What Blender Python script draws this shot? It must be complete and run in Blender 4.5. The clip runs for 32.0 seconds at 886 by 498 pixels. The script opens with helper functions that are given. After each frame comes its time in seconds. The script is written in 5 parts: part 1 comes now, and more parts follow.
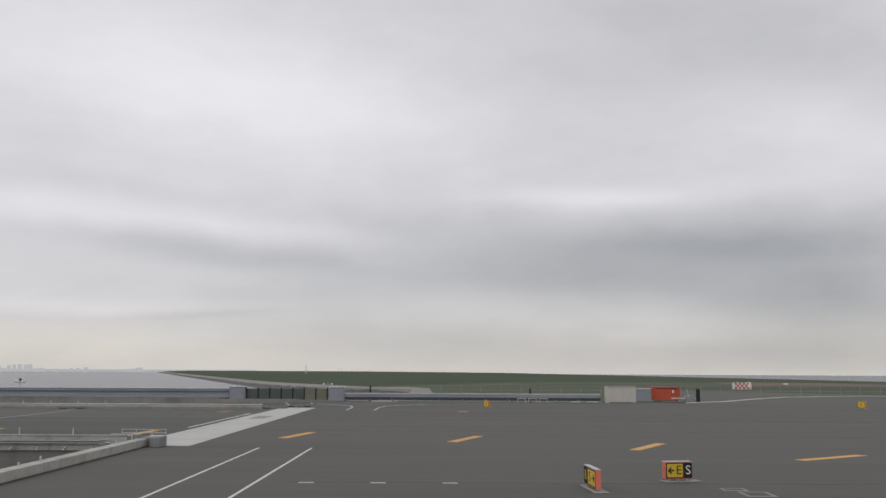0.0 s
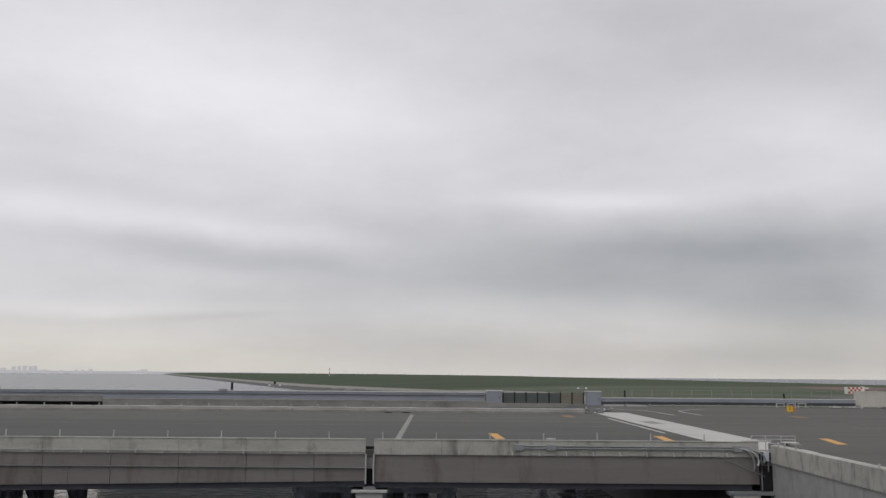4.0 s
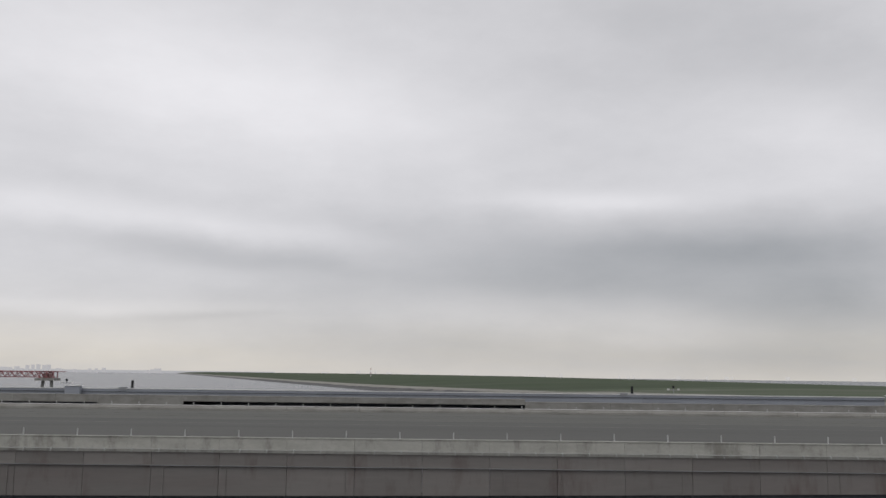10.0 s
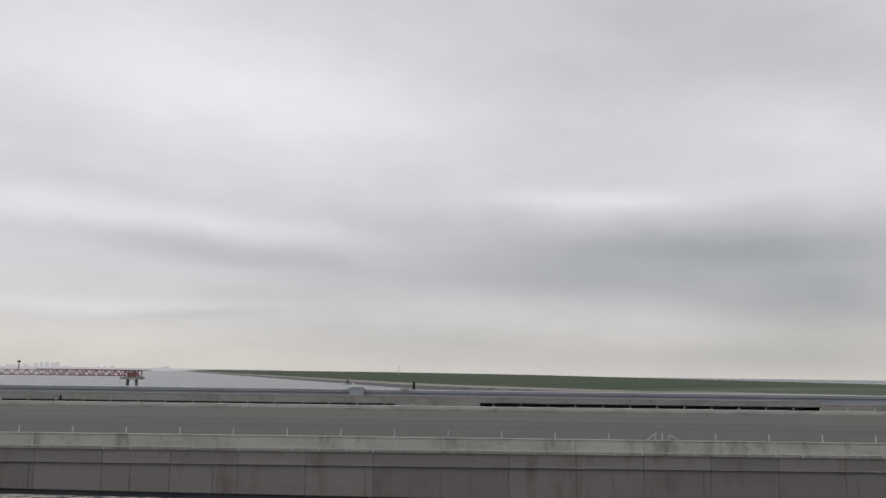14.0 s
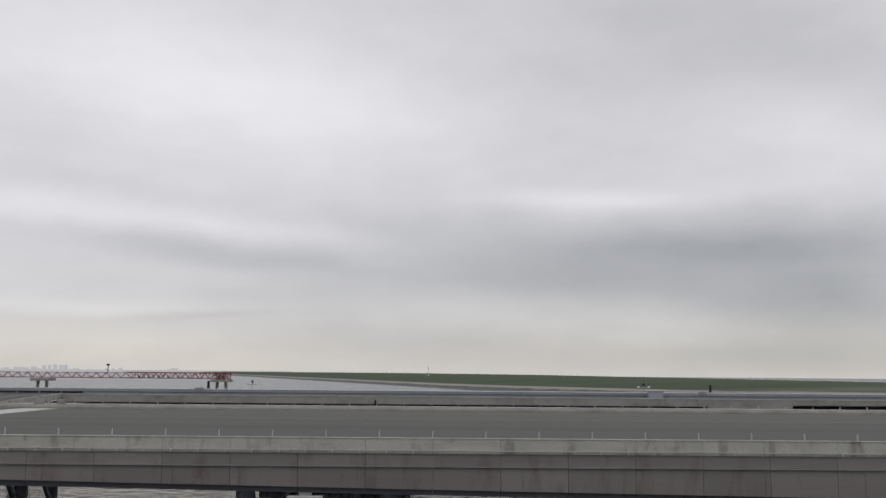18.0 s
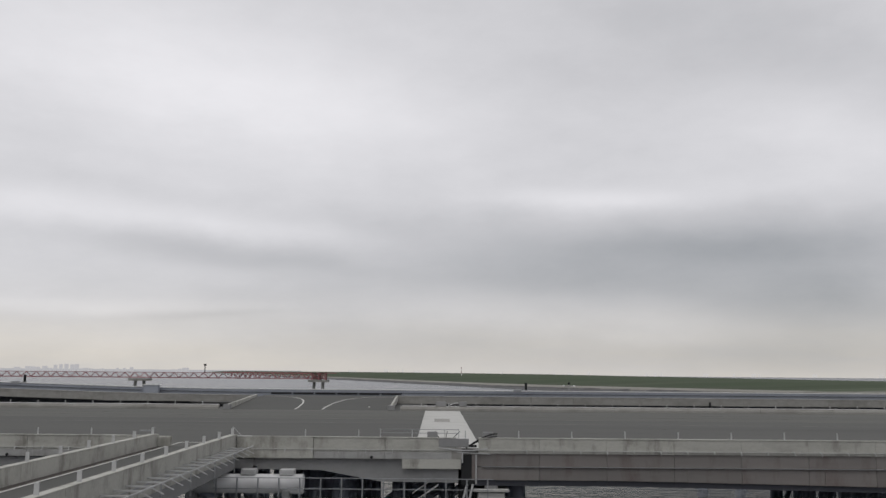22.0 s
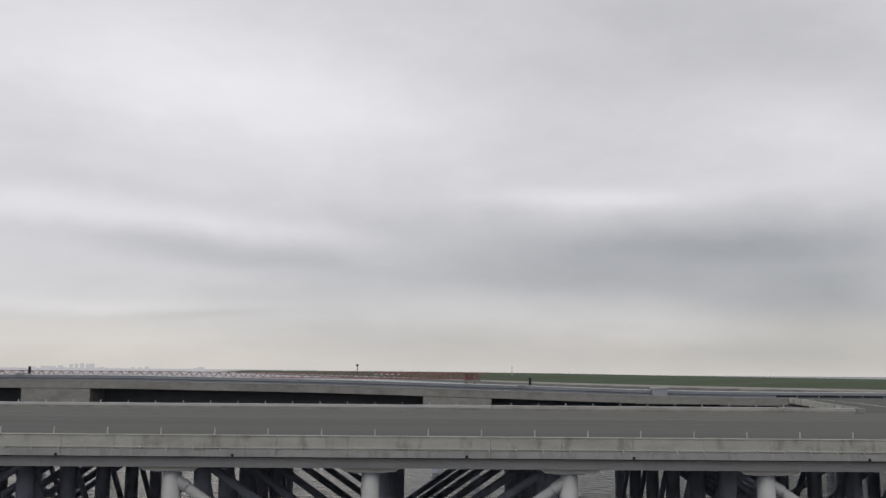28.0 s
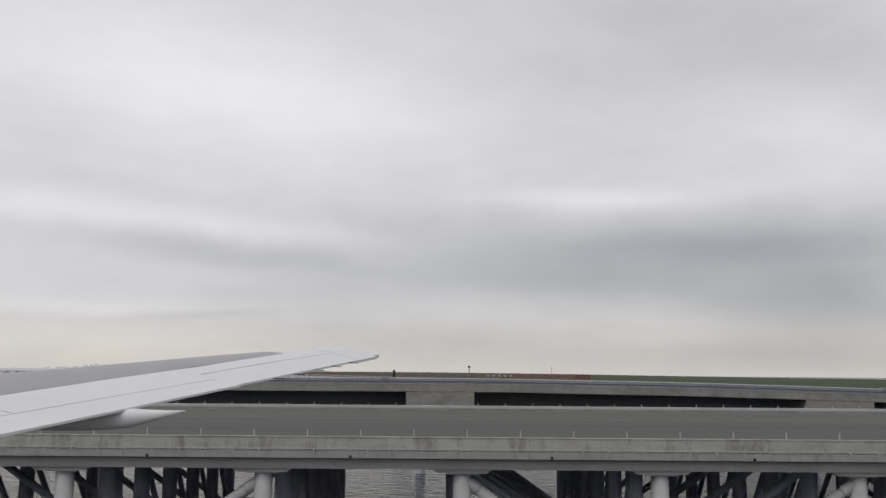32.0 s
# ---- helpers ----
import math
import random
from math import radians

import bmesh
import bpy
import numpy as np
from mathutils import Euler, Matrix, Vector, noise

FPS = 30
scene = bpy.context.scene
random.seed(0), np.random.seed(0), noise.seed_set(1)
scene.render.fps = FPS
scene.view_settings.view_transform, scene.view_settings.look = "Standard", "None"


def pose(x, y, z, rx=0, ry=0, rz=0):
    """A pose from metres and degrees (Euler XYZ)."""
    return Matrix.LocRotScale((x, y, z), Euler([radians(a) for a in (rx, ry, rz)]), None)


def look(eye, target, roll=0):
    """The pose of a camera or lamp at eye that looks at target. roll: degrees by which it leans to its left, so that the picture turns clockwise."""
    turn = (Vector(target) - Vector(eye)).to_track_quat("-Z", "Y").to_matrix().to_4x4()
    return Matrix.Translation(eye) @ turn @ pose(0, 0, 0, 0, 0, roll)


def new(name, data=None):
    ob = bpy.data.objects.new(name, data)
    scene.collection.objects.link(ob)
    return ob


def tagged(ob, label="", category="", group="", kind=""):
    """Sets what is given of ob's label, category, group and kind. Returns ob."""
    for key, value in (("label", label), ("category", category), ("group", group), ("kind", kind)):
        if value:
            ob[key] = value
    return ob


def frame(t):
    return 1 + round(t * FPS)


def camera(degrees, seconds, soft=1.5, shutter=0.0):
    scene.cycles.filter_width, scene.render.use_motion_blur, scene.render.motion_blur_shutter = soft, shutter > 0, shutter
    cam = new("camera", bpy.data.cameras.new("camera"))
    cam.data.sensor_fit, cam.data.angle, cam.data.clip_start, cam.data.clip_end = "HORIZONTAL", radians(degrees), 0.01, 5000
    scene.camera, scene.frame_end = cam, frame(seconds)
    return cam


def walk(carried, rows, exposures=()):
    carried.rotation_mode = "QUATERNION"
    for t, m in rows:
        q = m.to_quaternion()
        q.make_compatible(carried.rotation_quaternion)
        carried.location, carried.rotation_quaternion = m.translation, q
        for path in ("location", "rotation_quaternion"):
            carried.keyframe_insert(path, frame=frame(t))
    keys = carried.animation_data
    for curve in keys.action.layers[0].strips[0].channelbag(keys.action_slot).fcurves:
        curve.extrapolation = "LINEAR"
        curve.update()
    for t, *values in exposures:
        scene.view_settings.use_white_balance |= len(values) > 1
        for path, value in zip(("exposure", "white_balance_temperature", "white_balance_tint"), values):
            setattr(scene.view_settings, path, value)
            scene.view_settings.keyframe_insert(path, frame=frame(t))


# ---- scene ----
cam = camera(54.57, 32.0)
# seconds, metres along the taxiway, eye height, tilt, lean, heading
ROWS = [
    (0, 120.23, 5.35, 98.06, -0.28, -0.24), (1, 108.88, 5.35, 98.09, -0.27, -0.28), (2, 97.54, 5.35, 98.11, -0.26, -0.31),
    (3, 86.42, 5.35, 98.15, -0.36, -0.35), (4, 75.63, 5.35, 98.24, -0.45, -0.42), (5, 64.70, 5.35, 98.27, -0.54, -0.47),
    (6, 53.42, 5.35, 98.29, -0.61, -0.51), (7, 41.91, 5.35, 98.26, -0.64, -0.48), (8, 30.25, 5.35, 98.28, -0.67, -0.42),
    (9, 18.44, 5.35, 98.26, -0.68, -0.38), (10, 6.53, 5.35, 98.25, -0.68, -0.38), (11, -5.57, 5.35, 98.26, -0.74, -0.37),
    (12, -17.72, 5.35, 98.20, -0.77, -0.36), (13, -29.90, 5.35, 98.12, -0.81, -0.39), (14, -42.19, 5.35, 98.13, -0.76, -0.42),
    (15, -54.56, 5.35, 98.14, -0.68, -0.46), (16, -67.28, 5.35, 98.23, -0.58, -0.49), (17, -80.39, 5.35, 98.20, -0.48, -0.49),
    (18, -93.76, 5.35, 98.16, -0.48, -0.48), (19, -107.28, 5.35, 98.13, -0.47, -0.46), (20, -120.88, 5.35, 98.13, -0.43, -0.42),
    (21, -134.58, 5.35, 98.12, -0.44, -0.41), (22, -148.50, 5.35, 98.12, -0.49, -0.42), (23, -162.58, 5.35, 98.16, -0.53, -0.45),
    (24, -176.76, 5.35, 98.15, -0.56, -0.47), (25, -191.15, 5.35, 98.14, -0.56, -0.47), (26, -205.89, 5.35, 98.12, -0.54, -0.45),
    (27, -220.81, 5.35, 98.06, -0.50, -0.46), (28, -235.92, 5.35, 98.06, -0.46, -0.46), (29, -251.30, 5.35, 98.07, -0.44, -0.43),
    (30, -267.08, 5.35, 98.08, -0.44, -0.35), (31, -282.91, 5.35, 98.11, -0.48, -0.31), (32, -298.49, 5.35, 98.10, -0.46, -0.29),
]
walk(cam, [(t, pose(x, 0, z, rx, ry, rz)) for t, x, z, rx, ry, rz in ROWS])

# ---- world and light ----
LIGHT = Vector((-0.30, -0.42, 0.86)).normalized()
world = bpy.data.worlds.new("overcast_sky")
scene.world = world
world.use_nodes = True
wt = world.node_tree
wt.nodes.clear()


class Graph:
    """Short-hand for chains of math nodes."""

    def __init__(self, tree):
        self.tree = tree

    def node(self, kind, **values):
        n = self.tree.nodes.new(kind)
        for key, value in values.items():
            n.inputs[key].default_value = value
        return n

    def math(self, op, a, b=None, c=None):
        n = self.tree.nodes.new("ShaderNodeMath")
        n.operation = op
        for i, v in enumerate((a, b, c)):
            if v is None:
                continue
            if isinstance(v, (int, float)):
                n.inputs[i].default_value = v
            else:
                self.tree.links.new(v, n.inputs[i])
        return n.outputs[0]

    def link(self, a, b):
        self.tree.links.new(a, b)


g = Graph(wt)
coord = wt.nodes.new("ShaderNodeTexCoord")
split = wt.nodes.new("ShaderNodeSeparateXYZ")
g.link(coord.outputs["Generated"], split.inputs[0])
azimuth = g.math("ARCTAN2", split.outputs[0], split.outputs[1])
height = g.math("ARCSINE", split.outputs[2])
flat = wt.nodes.new("ShaderNodeCombineXYZ")
g.link(g.math("MULTIPLY", azimuth, 1.0), flat.inputs[0])
g.link(g.math("MULTIPLY", height, 2.3), flat.inputs[1])


def cloud_noise(scale, detail, rough, seed):
    n = wt.nodes.new("ShaderNodeTexNoise")
    n.noise_dimensions = "4D"
    n.inputs["Scale"].default_value, n.inputs["Detail"].default_value = scale, detail
    n.inputs["Roughness"].default_value, n.inputs["W"].default_value = rough, seed
    g.link(flat.outputs[0], n.inputs["Vector"])
    return g.math("SUBTRACT", n.outputs["Fac"], 0.5)


drift = cloud_noise(2.6, 4.0, 0.5, 3.1)
wisp = cloud_noise(5.0, 6.0, 0.55, 7.7)
fine = cloud_noise(16.0, 4.0, 0.5, 1.3)
az = g.math("ADD", azimuth, g.math("MULTIPLY", wisp, 0.10))
el = g.math("ADD", height, g.math("ADD", g.math("MULTIPLY", drift, 0.030), g.math("MULTIPLY", wisp, 0.022)))

# cloud masses: azimuth, elevation, half widths, slope, weight (degrees)
CLOUDS = [
    (-9.2, 16.8, 12.8, 3.59, -0.050, 0.25),
    (24.9, 14.9, 5.8, 3.02, -0.221, 0.16),
    (-23.4, 20.2, 15.2, 4.20, 0.011, 0.20),
    (18.0, 21.4, 10.9, 3.68, -0.277, -0.14),
    (10.4, 11.4, 6.2, 0.81, -0.033, 0.20),
    (20.5, 11.8, 6.5, 1.41, 0.031, 0.08),
    (-22.6, 9.5, 8.9, 1.04, 0.015, 0.16),
    (-25.5, 10.3, 4.5, 1.01, 0.036, 0.10),
    (-11.1, 9.2, 7.1, 0.74, -0.087, 0.10),
    (-13.2, 7.4, 9.7, 0.95, -0.100, -0.20),
    (14.0, 7.9, 14.2, 1.83, -0.017, -0.40),
    (24.0, 8.4, 7.8, 2.07, 0.026, -0.22),
    (25.0, 4.2, 7.0, 2.39, -0.080, -0.34),
    (10.4, 5.5, 12.5, 1.48, -0.066, -0.30),
    (-2.9, 9.9, 6.5, 0.98, 0.011, -0.06),
    (6.7, 15.2, 6.8, 2.57, 0.254, -0.05),
    (-23.2, 4.1, 8.7, 0.55, -0.016, 0.10),
    (-16.2, 3.5, 4.2, 0.29, 0.028, -0.10),
    (-6.5, 5.0, 9.8, 1.12, 0.015, -0.10),
    (-18.9, 2.1, 10.6, 0.63, 0.022, 0.05),
    (13.9, 2.0, 4.2, 0.58, 0.002, 0.06),
    (-0.5, 2.1, 12.2, 1.49, 0.008, -0.14),
    (23.9, 1.2, 8.7, 1.23, 0.002, -0.18),
    (13.2, 1.3, 11.1, 1.09, 0.005, -0.10),
    (26.4, 19.0, 6.0, 2.91, -0.261, -0.06),
    (-19.1, 12.4, 7.1, 1.06, -0.030, 0.06),
    (4.8, 20.0, 6.2, 2.14, -0.031, -0.03),
]
total = g.math("MULTIPLY", wisp, 0.22)
total = g.math("ADD", total, g.math("MULTIPLY", drift, 0.10))
total = g.math("ADD", total, g.math("MULTIPLY", fine, 0.035))
for a0, e0, wa, we, slope, weight in CLOUDS:
    da = g.math("SUBTRACT", az, radians(a0))
    de = g.math("SUBTRACT", g.math("SUBTRACT", el, radians(e0)), g.math("MULTIPLY", da, slope))
    qa = g.math("POWER", g.math("ABSOLUTE", g.math("DIVIDE", da, radians(wa))), 2.0)
    qe = g.math("POWER", g.math("ABSOLUTE", g.math("DIVIDE", de, radians(we))), 2.0)
    blob = g.math("EXPONENT", g.math("MULTIPLY", g.math("ADD", qa, qe), -1.0))
    total = g.math("MULTIPLY_ADD", blob, weight, total)
streak_at = wt.nodes.new("ShaderNodeCombineXYZ")
g.link(g.math("MULTIPLY", az, 2.2), streak_at.inputs[0])
g.link(g.math("MULTIPLY", el, 17.0), streak_at.inputs[1])
streak = wt.nodes.new("ShaderNodeTexNoise")
streak.inputs["Scale"].default_value, streak.inputs["Detail"].default_value, streak.inputs["Roughness"].default_value = 1.0, 5.0, 0.6
g.link(streak_at.outputs[0], streak.inputs["Vector"])
band = g.math("SUBTRACT", streak.outputs["Fac"], 0.5)
close = g.math("EXPONENT", g.math("MULTIPLY", g.math("MAXIMUM", height, 0.0), -7.0))
total = g.math("MULTIPLY_ADD", g.math("MULTIPLY", band, close), 0.26, total)
mottle = cloud_noise(11.0, 7.0, 0.62, 5.9)
total = g.math("MULTIPLY_ADD", mottle, 0.17, total)
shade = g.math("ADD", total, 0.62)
ramp = wt.nodes.new("ShaderNodeValToRGB")
g.link(shade, ramp.inputs[0])
cr = ramp.color_ramp
cr.elements[0].position, cr.elements[0].color = 0.0, (0.306, 0.318, 0.338, 1)
cr.elements[1].position, cr.elements[1].color = 1.0, (0.846, 0.834, 0.862, 1)
mid = cr.elements.new(0.5)
mid.color = (0.546, 0.543, 0.564, 1)
# warm thin cloud close to the horizon
low = g.math("EXPONENT", g.math("MULTIPLY", g.math("POWER", g.math("DIVIDE", g.math("MAXIMUM", height, 0.0), radians(3.6)), 2.0), -1.0))
warm = wt.nodes.new("ShaderNodeMix")
warm.data_type, warm.blend_type = "RGBA", "MULTIPLY"
g.link(g.math("MULTIPLY", low, g.math("MULTIPLY_ADD", band, 1.6, 0.85)), warm.inputs["Factor"])
warm.clamp_factor = True
g.link(ramp.outputs[0], warm.inputs["A"])
warm.inputs["B"].default_value = (0.986, 0.942, 0.842, 1)
sky = wt.nodes.new("ShaderNodeTexSky")
sky.sky_type, sky.sun_disc = "NISHITA", False
sky.sun_elevation, sky.sun_rotation = math.asin(LIGHT.z), math.atan2(LIGHT.x, LIGHT.y)
clear = wt.nodes.new("ShaderNodeBackground")
clear.inputs["Strength"].default_value = 0.004
g.link(sky.outputs[0], clear.inputs["Color"])
cover = wt.nodes.new("ShaderNodeBackground")
cover.inputs["Strength"].default_value = 1.0
g.link(warm.outputs["Result"], cover.inputs["Color"])
both = wt.nodes.new("ShaderNodeAddShader")
g.link(clear.outputs[0], both.inputs[0])
g.link(cover.outputs[0], both.inputs[1])
out = wt.nodes.new("ShaderNodeOutputWorld")
g.link(both.outputs[0], out.inputs[0])

sun = new("sun", bpy.data.lights.new("sun", "SUN"))
sun.data.energy, sun.data.angle, sun.data.color = 0.8, radians(40), (1.0, 0.97, 0.93)
sun.matrix_world = look(LIGHT * 500, (0, 0, 0))


# ---- materials ----
def surface(name, color, rough=0.8, metal=0.0, grain=8.0, vary=0.18, stain=0.5, stain_color=None, stain_amount=0.35,
            bump=0.15, stretch=(1, 1, 1), per_object=0.0, specular=0.35, drip=None, drip_amount=0.6, drip_scale=(1.1, 1.1, 0.10)):
    """A worn surface: fine grain, wide stains, and relief."""
    m = bpy.data.materials.new(name)
    m.use_nodes = True
    t = m.node_tree
    b = t.nodes["Principled BSDF"]
    gr = Graph(t)
    tc = t.nodes.new("ShaderNodeTexCoord")
    geo = t.nodes.new("ShaderNodeNewGeometry")
    mp = t.nodes.new("ShaderNodeMapping")
    mp.inputs["Scale"].default_value = stretch
    gr.link(geo.outputs["Position"], mp.inputs["Vector"])

    def noise_at(scale, detail, rough_):
        n = t.nodes.new("ShaderNodeTexNoise")
        n.inputs["Scale"].default_value, n.inputs["Detail"].default_value, n.inputs["Roughness"].default_value = scale, detail, rough_
        gr.link(mp.outputs[0], n.inputs["Vector"])
        return n.outputs["Fac"]

    fine_ = noise_at(grain, 5.0, 0.6)
    wide = noise_at(stain, 5.0, 0.6)
    value = gr.math("MULTIPLY_ADD", gr.math("SUBTRACT", fine_, 0.5), vary * 2, 1.0)
    if per_object:
        info = t.nodes.new("ShaderNodeObjectInfo")
        value = gr.math("ADD", value, gr.math("MULTIPLY", gr.math("SUBTRACT", info.outputs["Random"], 0.5), per_object * 2))
    base = t.nodes.new("ShaderNodeMix")
    base.data_type = "RGBA"
    mask = t.nodes.new("ShaderNodeMapRange")
    mask.inputs["From Min"].default_value, mask.inputs["From Max"].default_value = 0.45, 0.72
    mask.inputs["To Max"].default_value = stain_amount
    gr.link(wide, mask.inputs["Value"])
    gr.link(mask.outputs[0], base.inputs["Factor"])
    base.inputs["A"].default_value = (*color, 1)
    base.inputs["B"].default_value = (*(stain_color or [c * 0.6 for c in color]), 1)
    colour = base.outputs["Result"]
    if drip:
        # narrow streaks that run down the face
        dm = t.nodes.new("ShaderNodeMapping")
        dm.inputs["Scale"].default_value = drip_scale
        gr.link(geo.outputs["Position"], dm.inputs["Vector"])
        dn = t.nodes.new("ShaderNodeTexNoise")
        dn.inputs["Scale"].default_value, dn.inputs["Detail"].default_value, dn.inputs["Roughness"].default_value = 1.0, 6.0, 0.65
        gr.link(dm.outputs[0], dn.inputs["Vector"])
        dr = t.nodes.new("ShaderNodeMapRange")
        dr.inputs["From Min"].default_value, dr.inputs["From Max"].default_value, dr.inputs["To Max"].default_value = 0.52, 0.72, drip_amount
        gr.link(dn.outputs["Fac"], dr.inputs["Value"])
        over = t.nodes.new("ShaderNodeMix")
        over.data_type = "RGBA"
        gr.link(dr.outputs[0], over.inputs["Factor"])
        gr.link(colour, over.inputs["A"])
        over.inputs["B"].default_value = (*drip, 1)
        colour = over.outputs["Result"]
    tone = t.nodes.new("ShaderNodeVectorMath")
    tone.operation = "SCALE"
    gr.link(colour, tone.inputs[0])
    gr.link(value, tone.inputs["Scale"])
    gr.link(tone.outputs[0], b.inputs["Base Color"])
    b.inputs["Roughness"].default_value, b.inputs["Metallic"].default_value = rough, metal
    b.inputs["Specular IOR Level"].default_value = specular
    if bump:
        bp = t.nodes.new("ShaderNodeBump")
        bp.inputs["Strength"].default_value, bp.inputs["Distance"].default_value = bump, 0.02
        gr.link(fine_, bp.inputs["Height"])
        gr.link(bp.outputs[0], b.inputs["Normal"])
    return m


ASPHALT = surface("weathered_asphalt", (0.086, 0.087, 0.081), 0.92, grain=5, vary=0.16, stain=0.11, stain_color=(0.066, 0.067, 0.064), stain_amount=0.85, stretch=(0.06, 1, 1), drip=(0.104, 0.106, 0.097), drip_amount=0.6, drip_scale=(0.03, 0.9, 1))
ASPHALT_LIGHT = surface("pale_shoulder_asphalt", (0.103, 0.104, 0.095), 0.93, grain=5, vary=0.15, stain=0.10, stain_amount=0.45, stretch=(0.1, 1, 1), drip=(0.095, 0.096, 0.090), drip_amount=0.6, drip_scale=(0.04, 1.2, 1))
ASPHALT_APRON = surface("brownish_apron_asphalt", (0.099, 0.097, 0.090), 0.92, grain=5, vary=0.16, stain=0.09, stain_color=(0.076, 0.075, 0.071), stain_amount=0.85, stretch=(0.12, 1, 1), drip=(0.118, 0.115, 0.105), drip_amount=0.6, drip_scale=(0.05, 0.5, 1))
ASPHALT_ROAD = surface("service_road_asphalt", (0.081, 0.082, 0.077), 0.92, grain=6, vary=0.10, stain=0.15, stain_amount=0.3)
CONCRETE = surface("weathered_barrier_concrete", (0.419, 0.417, 0.383), 0.9, grain=7, vary=0.16, stain=0.8, stain_color=(0.30, 0.298, 0.270), stain_amount=0.75, stretch=(0.5, 1, 1.2), per_object=0.05, drip=(0.165, 0.158, 0.138), drip_amount=0.85, drip_scale=(0.9, 0.9, 0.35))
CONCRETE_GREY = surface("grey_beam_concrete", (0.239, 0.241, 0.241), 0.9, grain=4, vary=0.10, stain=0.3, stain_amount=0.4, per_object=0.03)
CONCRETE_LOW = surface("grey_lower_concrete", (0.352, 0.354, 0.345), 0.9, grain=6, vary=0.14, stain=0.7, stain_color=(0.27, 0.27, 0.262), stain_amount=0.7, stretch=(0.5, 1, 1.2), per_object=0.04, drip=(0.20, 0.195, 0.18), drip_amount=0.7, drip_scale=(1.2, 1.2, 0.3))
CONCRETE_DARK = surface("old_grey_concrete", (0.285, 0.281, 0.262), 0.92, grain=2.4, vary=0.22, stain=0.5, stain_color=(0.19, 0.185, 0.170), stain_amount=0.9, stretch=(0.5, 1, 1), drip=(0.20, 0.19, 0.175), drip_amount=0.5, drip_scale=(0.7, 0.7, 0.4))
CONCRETE_WHITE = surface("pale_joint_concrete", (0.46, 0.46, 0.44), 0.9, grain=3, vary=0.08, stain=0.35, stain_color=(0.33, 0.33, 0.31), stain_amount=0.5)
GIRDER = surface("brown_grey_painted_steel", (0.198, 0.187, 0.177), 0.6, grain=4, vary=0.14, stain=0.5, stain_color=(0.178, 0.158, 0.150), stain_amount=0.75, stretch=(0.16, 1, 1.3), per_object=0.10, bump=0.05, drip=(0.112, 0.080, 0.072), drip_amount=0.75, drip_scale=(0.55, 0.55, 0.16))
STEEL_DARK = surface("dark_marine_steel", (0.560, 0.590, 0.690), 0.55, grain=2, vary=0.25, stain=0.5, stain_color=(0.38, 0.38, 0.41), stain_amount=0.6, bump=0.1)
# shade under the girders is put into this tone; navy guard panels share it
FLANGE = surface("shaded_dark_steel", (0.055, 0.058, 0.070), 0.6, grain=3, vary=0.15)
# concrete with the shade below the service road put into its colour
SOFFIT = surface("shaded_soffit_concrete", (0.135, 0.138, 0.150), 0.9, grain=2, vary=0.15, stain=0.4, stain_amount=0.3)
STEEL_PALE = surface("pale_grey_steel", (0.45, 0.455, 0.455), 0.55, grain=3, vary=0.06, stain=0.4, stain_color=(0.27, 0.27, 0.26), stain_amount=0.4, bump=0.05)
STEEL_MID = surface("galvanised_steel", (0.30, 0.31, 0.32), 0.5, 0.4, grain=10, vary=0.1, bump=0.05)
STEEL_BLUE = surface("blue_grey_panel", (0.290, 0.312, 0.352), 0.6, grain=3, vary=0.10, stain=0.2, stain_amount=0.4, stretch=(0.2, 1, 1), per_object=0.06, bump=0.05)
TANK_WHITE = surface("white_painted_pipe", (0.66, 0.66, 0.66), 0.45, grain=2, vary=0.05, stain=0.6, stain_color=(0.45, 0.45, 0.44), stain_amount=0.35, bump=0.03)
# for black parts, and for sheets that paint shade in joints and gaps
BLACK = surface("black_rubber_paint_and_shade", (0.016, 0.017, 0.018), 0.7, grain=10, vary=0.15)
PAINT_WHITE = surface("worn_white_road_paint", (0.58, 0.58, 0.55), 0.8, grain=9, vary=0.2, stain=1.2, stain_color=(0.36, 0.36, 0.34), stain_amount=0.5, bump=0.05)
PAINT_FAINT = surface("faded_seam_line", (0.17, 0.17, 0.155), 0.9, grain=6, vary=0.2, stain=0.3, stain_color=(0.12, 0.12, 0.115), stain_amount=0.8, bump=0.0)
PAINT_ORANGE = surface("orange_taxiway_paint", (0.60, 0.34, 0.115), 0.8, grain=8, vary=0.2, stain=0.8, stain_color=(0.40, 0.22, 0.07), stain_amount=0.5, bump=0.05)
SIGN_YELLOW = surface("yellow_sign_face", (0.72, 0.50, 0.05), 0.5, grain=4, vary=0.05, bump=0.0)
SIGN_RED = surface("orange_red_sign_case", (0.72, 0.20, 0.13), 0.55, grain=4, vary=0.05, bump=0.0)
RED_PAINT = surface("red_container_paint", (0.52, 0.10, 0.055), 0.6, grain=3, vary=0.1, stain=0.7, stain_amount=0.3, stretch=(1, 1, 0.4))
RED_TRUSS = surface("red_truss_paint", (0.30, 0.125, 0.13), 0.7, grain=3, vary=0.12, bump=0.0)
BEIGE = surface("off_white_container_paint", (0.56, 0.53, 0.49), 0.6, grain=3, vary=0.05, stain=0.7, stain_amount=0.2, stretch=(1, 1, 0.4))
WHITE = surface("white_enamel", (0.74, 0.74, 0.73), 0.4, grain=3, vary=0.04, bump=0.0)
GRASS_DEEP = surface("deeper_green_far_field", (0.054, 0.073, 0.043), 0.95, grain=0.05, vary=0.35, stain=0.012, stain_color=(0.080, 0.090, 0.064), stain_amount=0.9, bump=0.0, stretch=(0.05, 1, 1), specular=0.1)
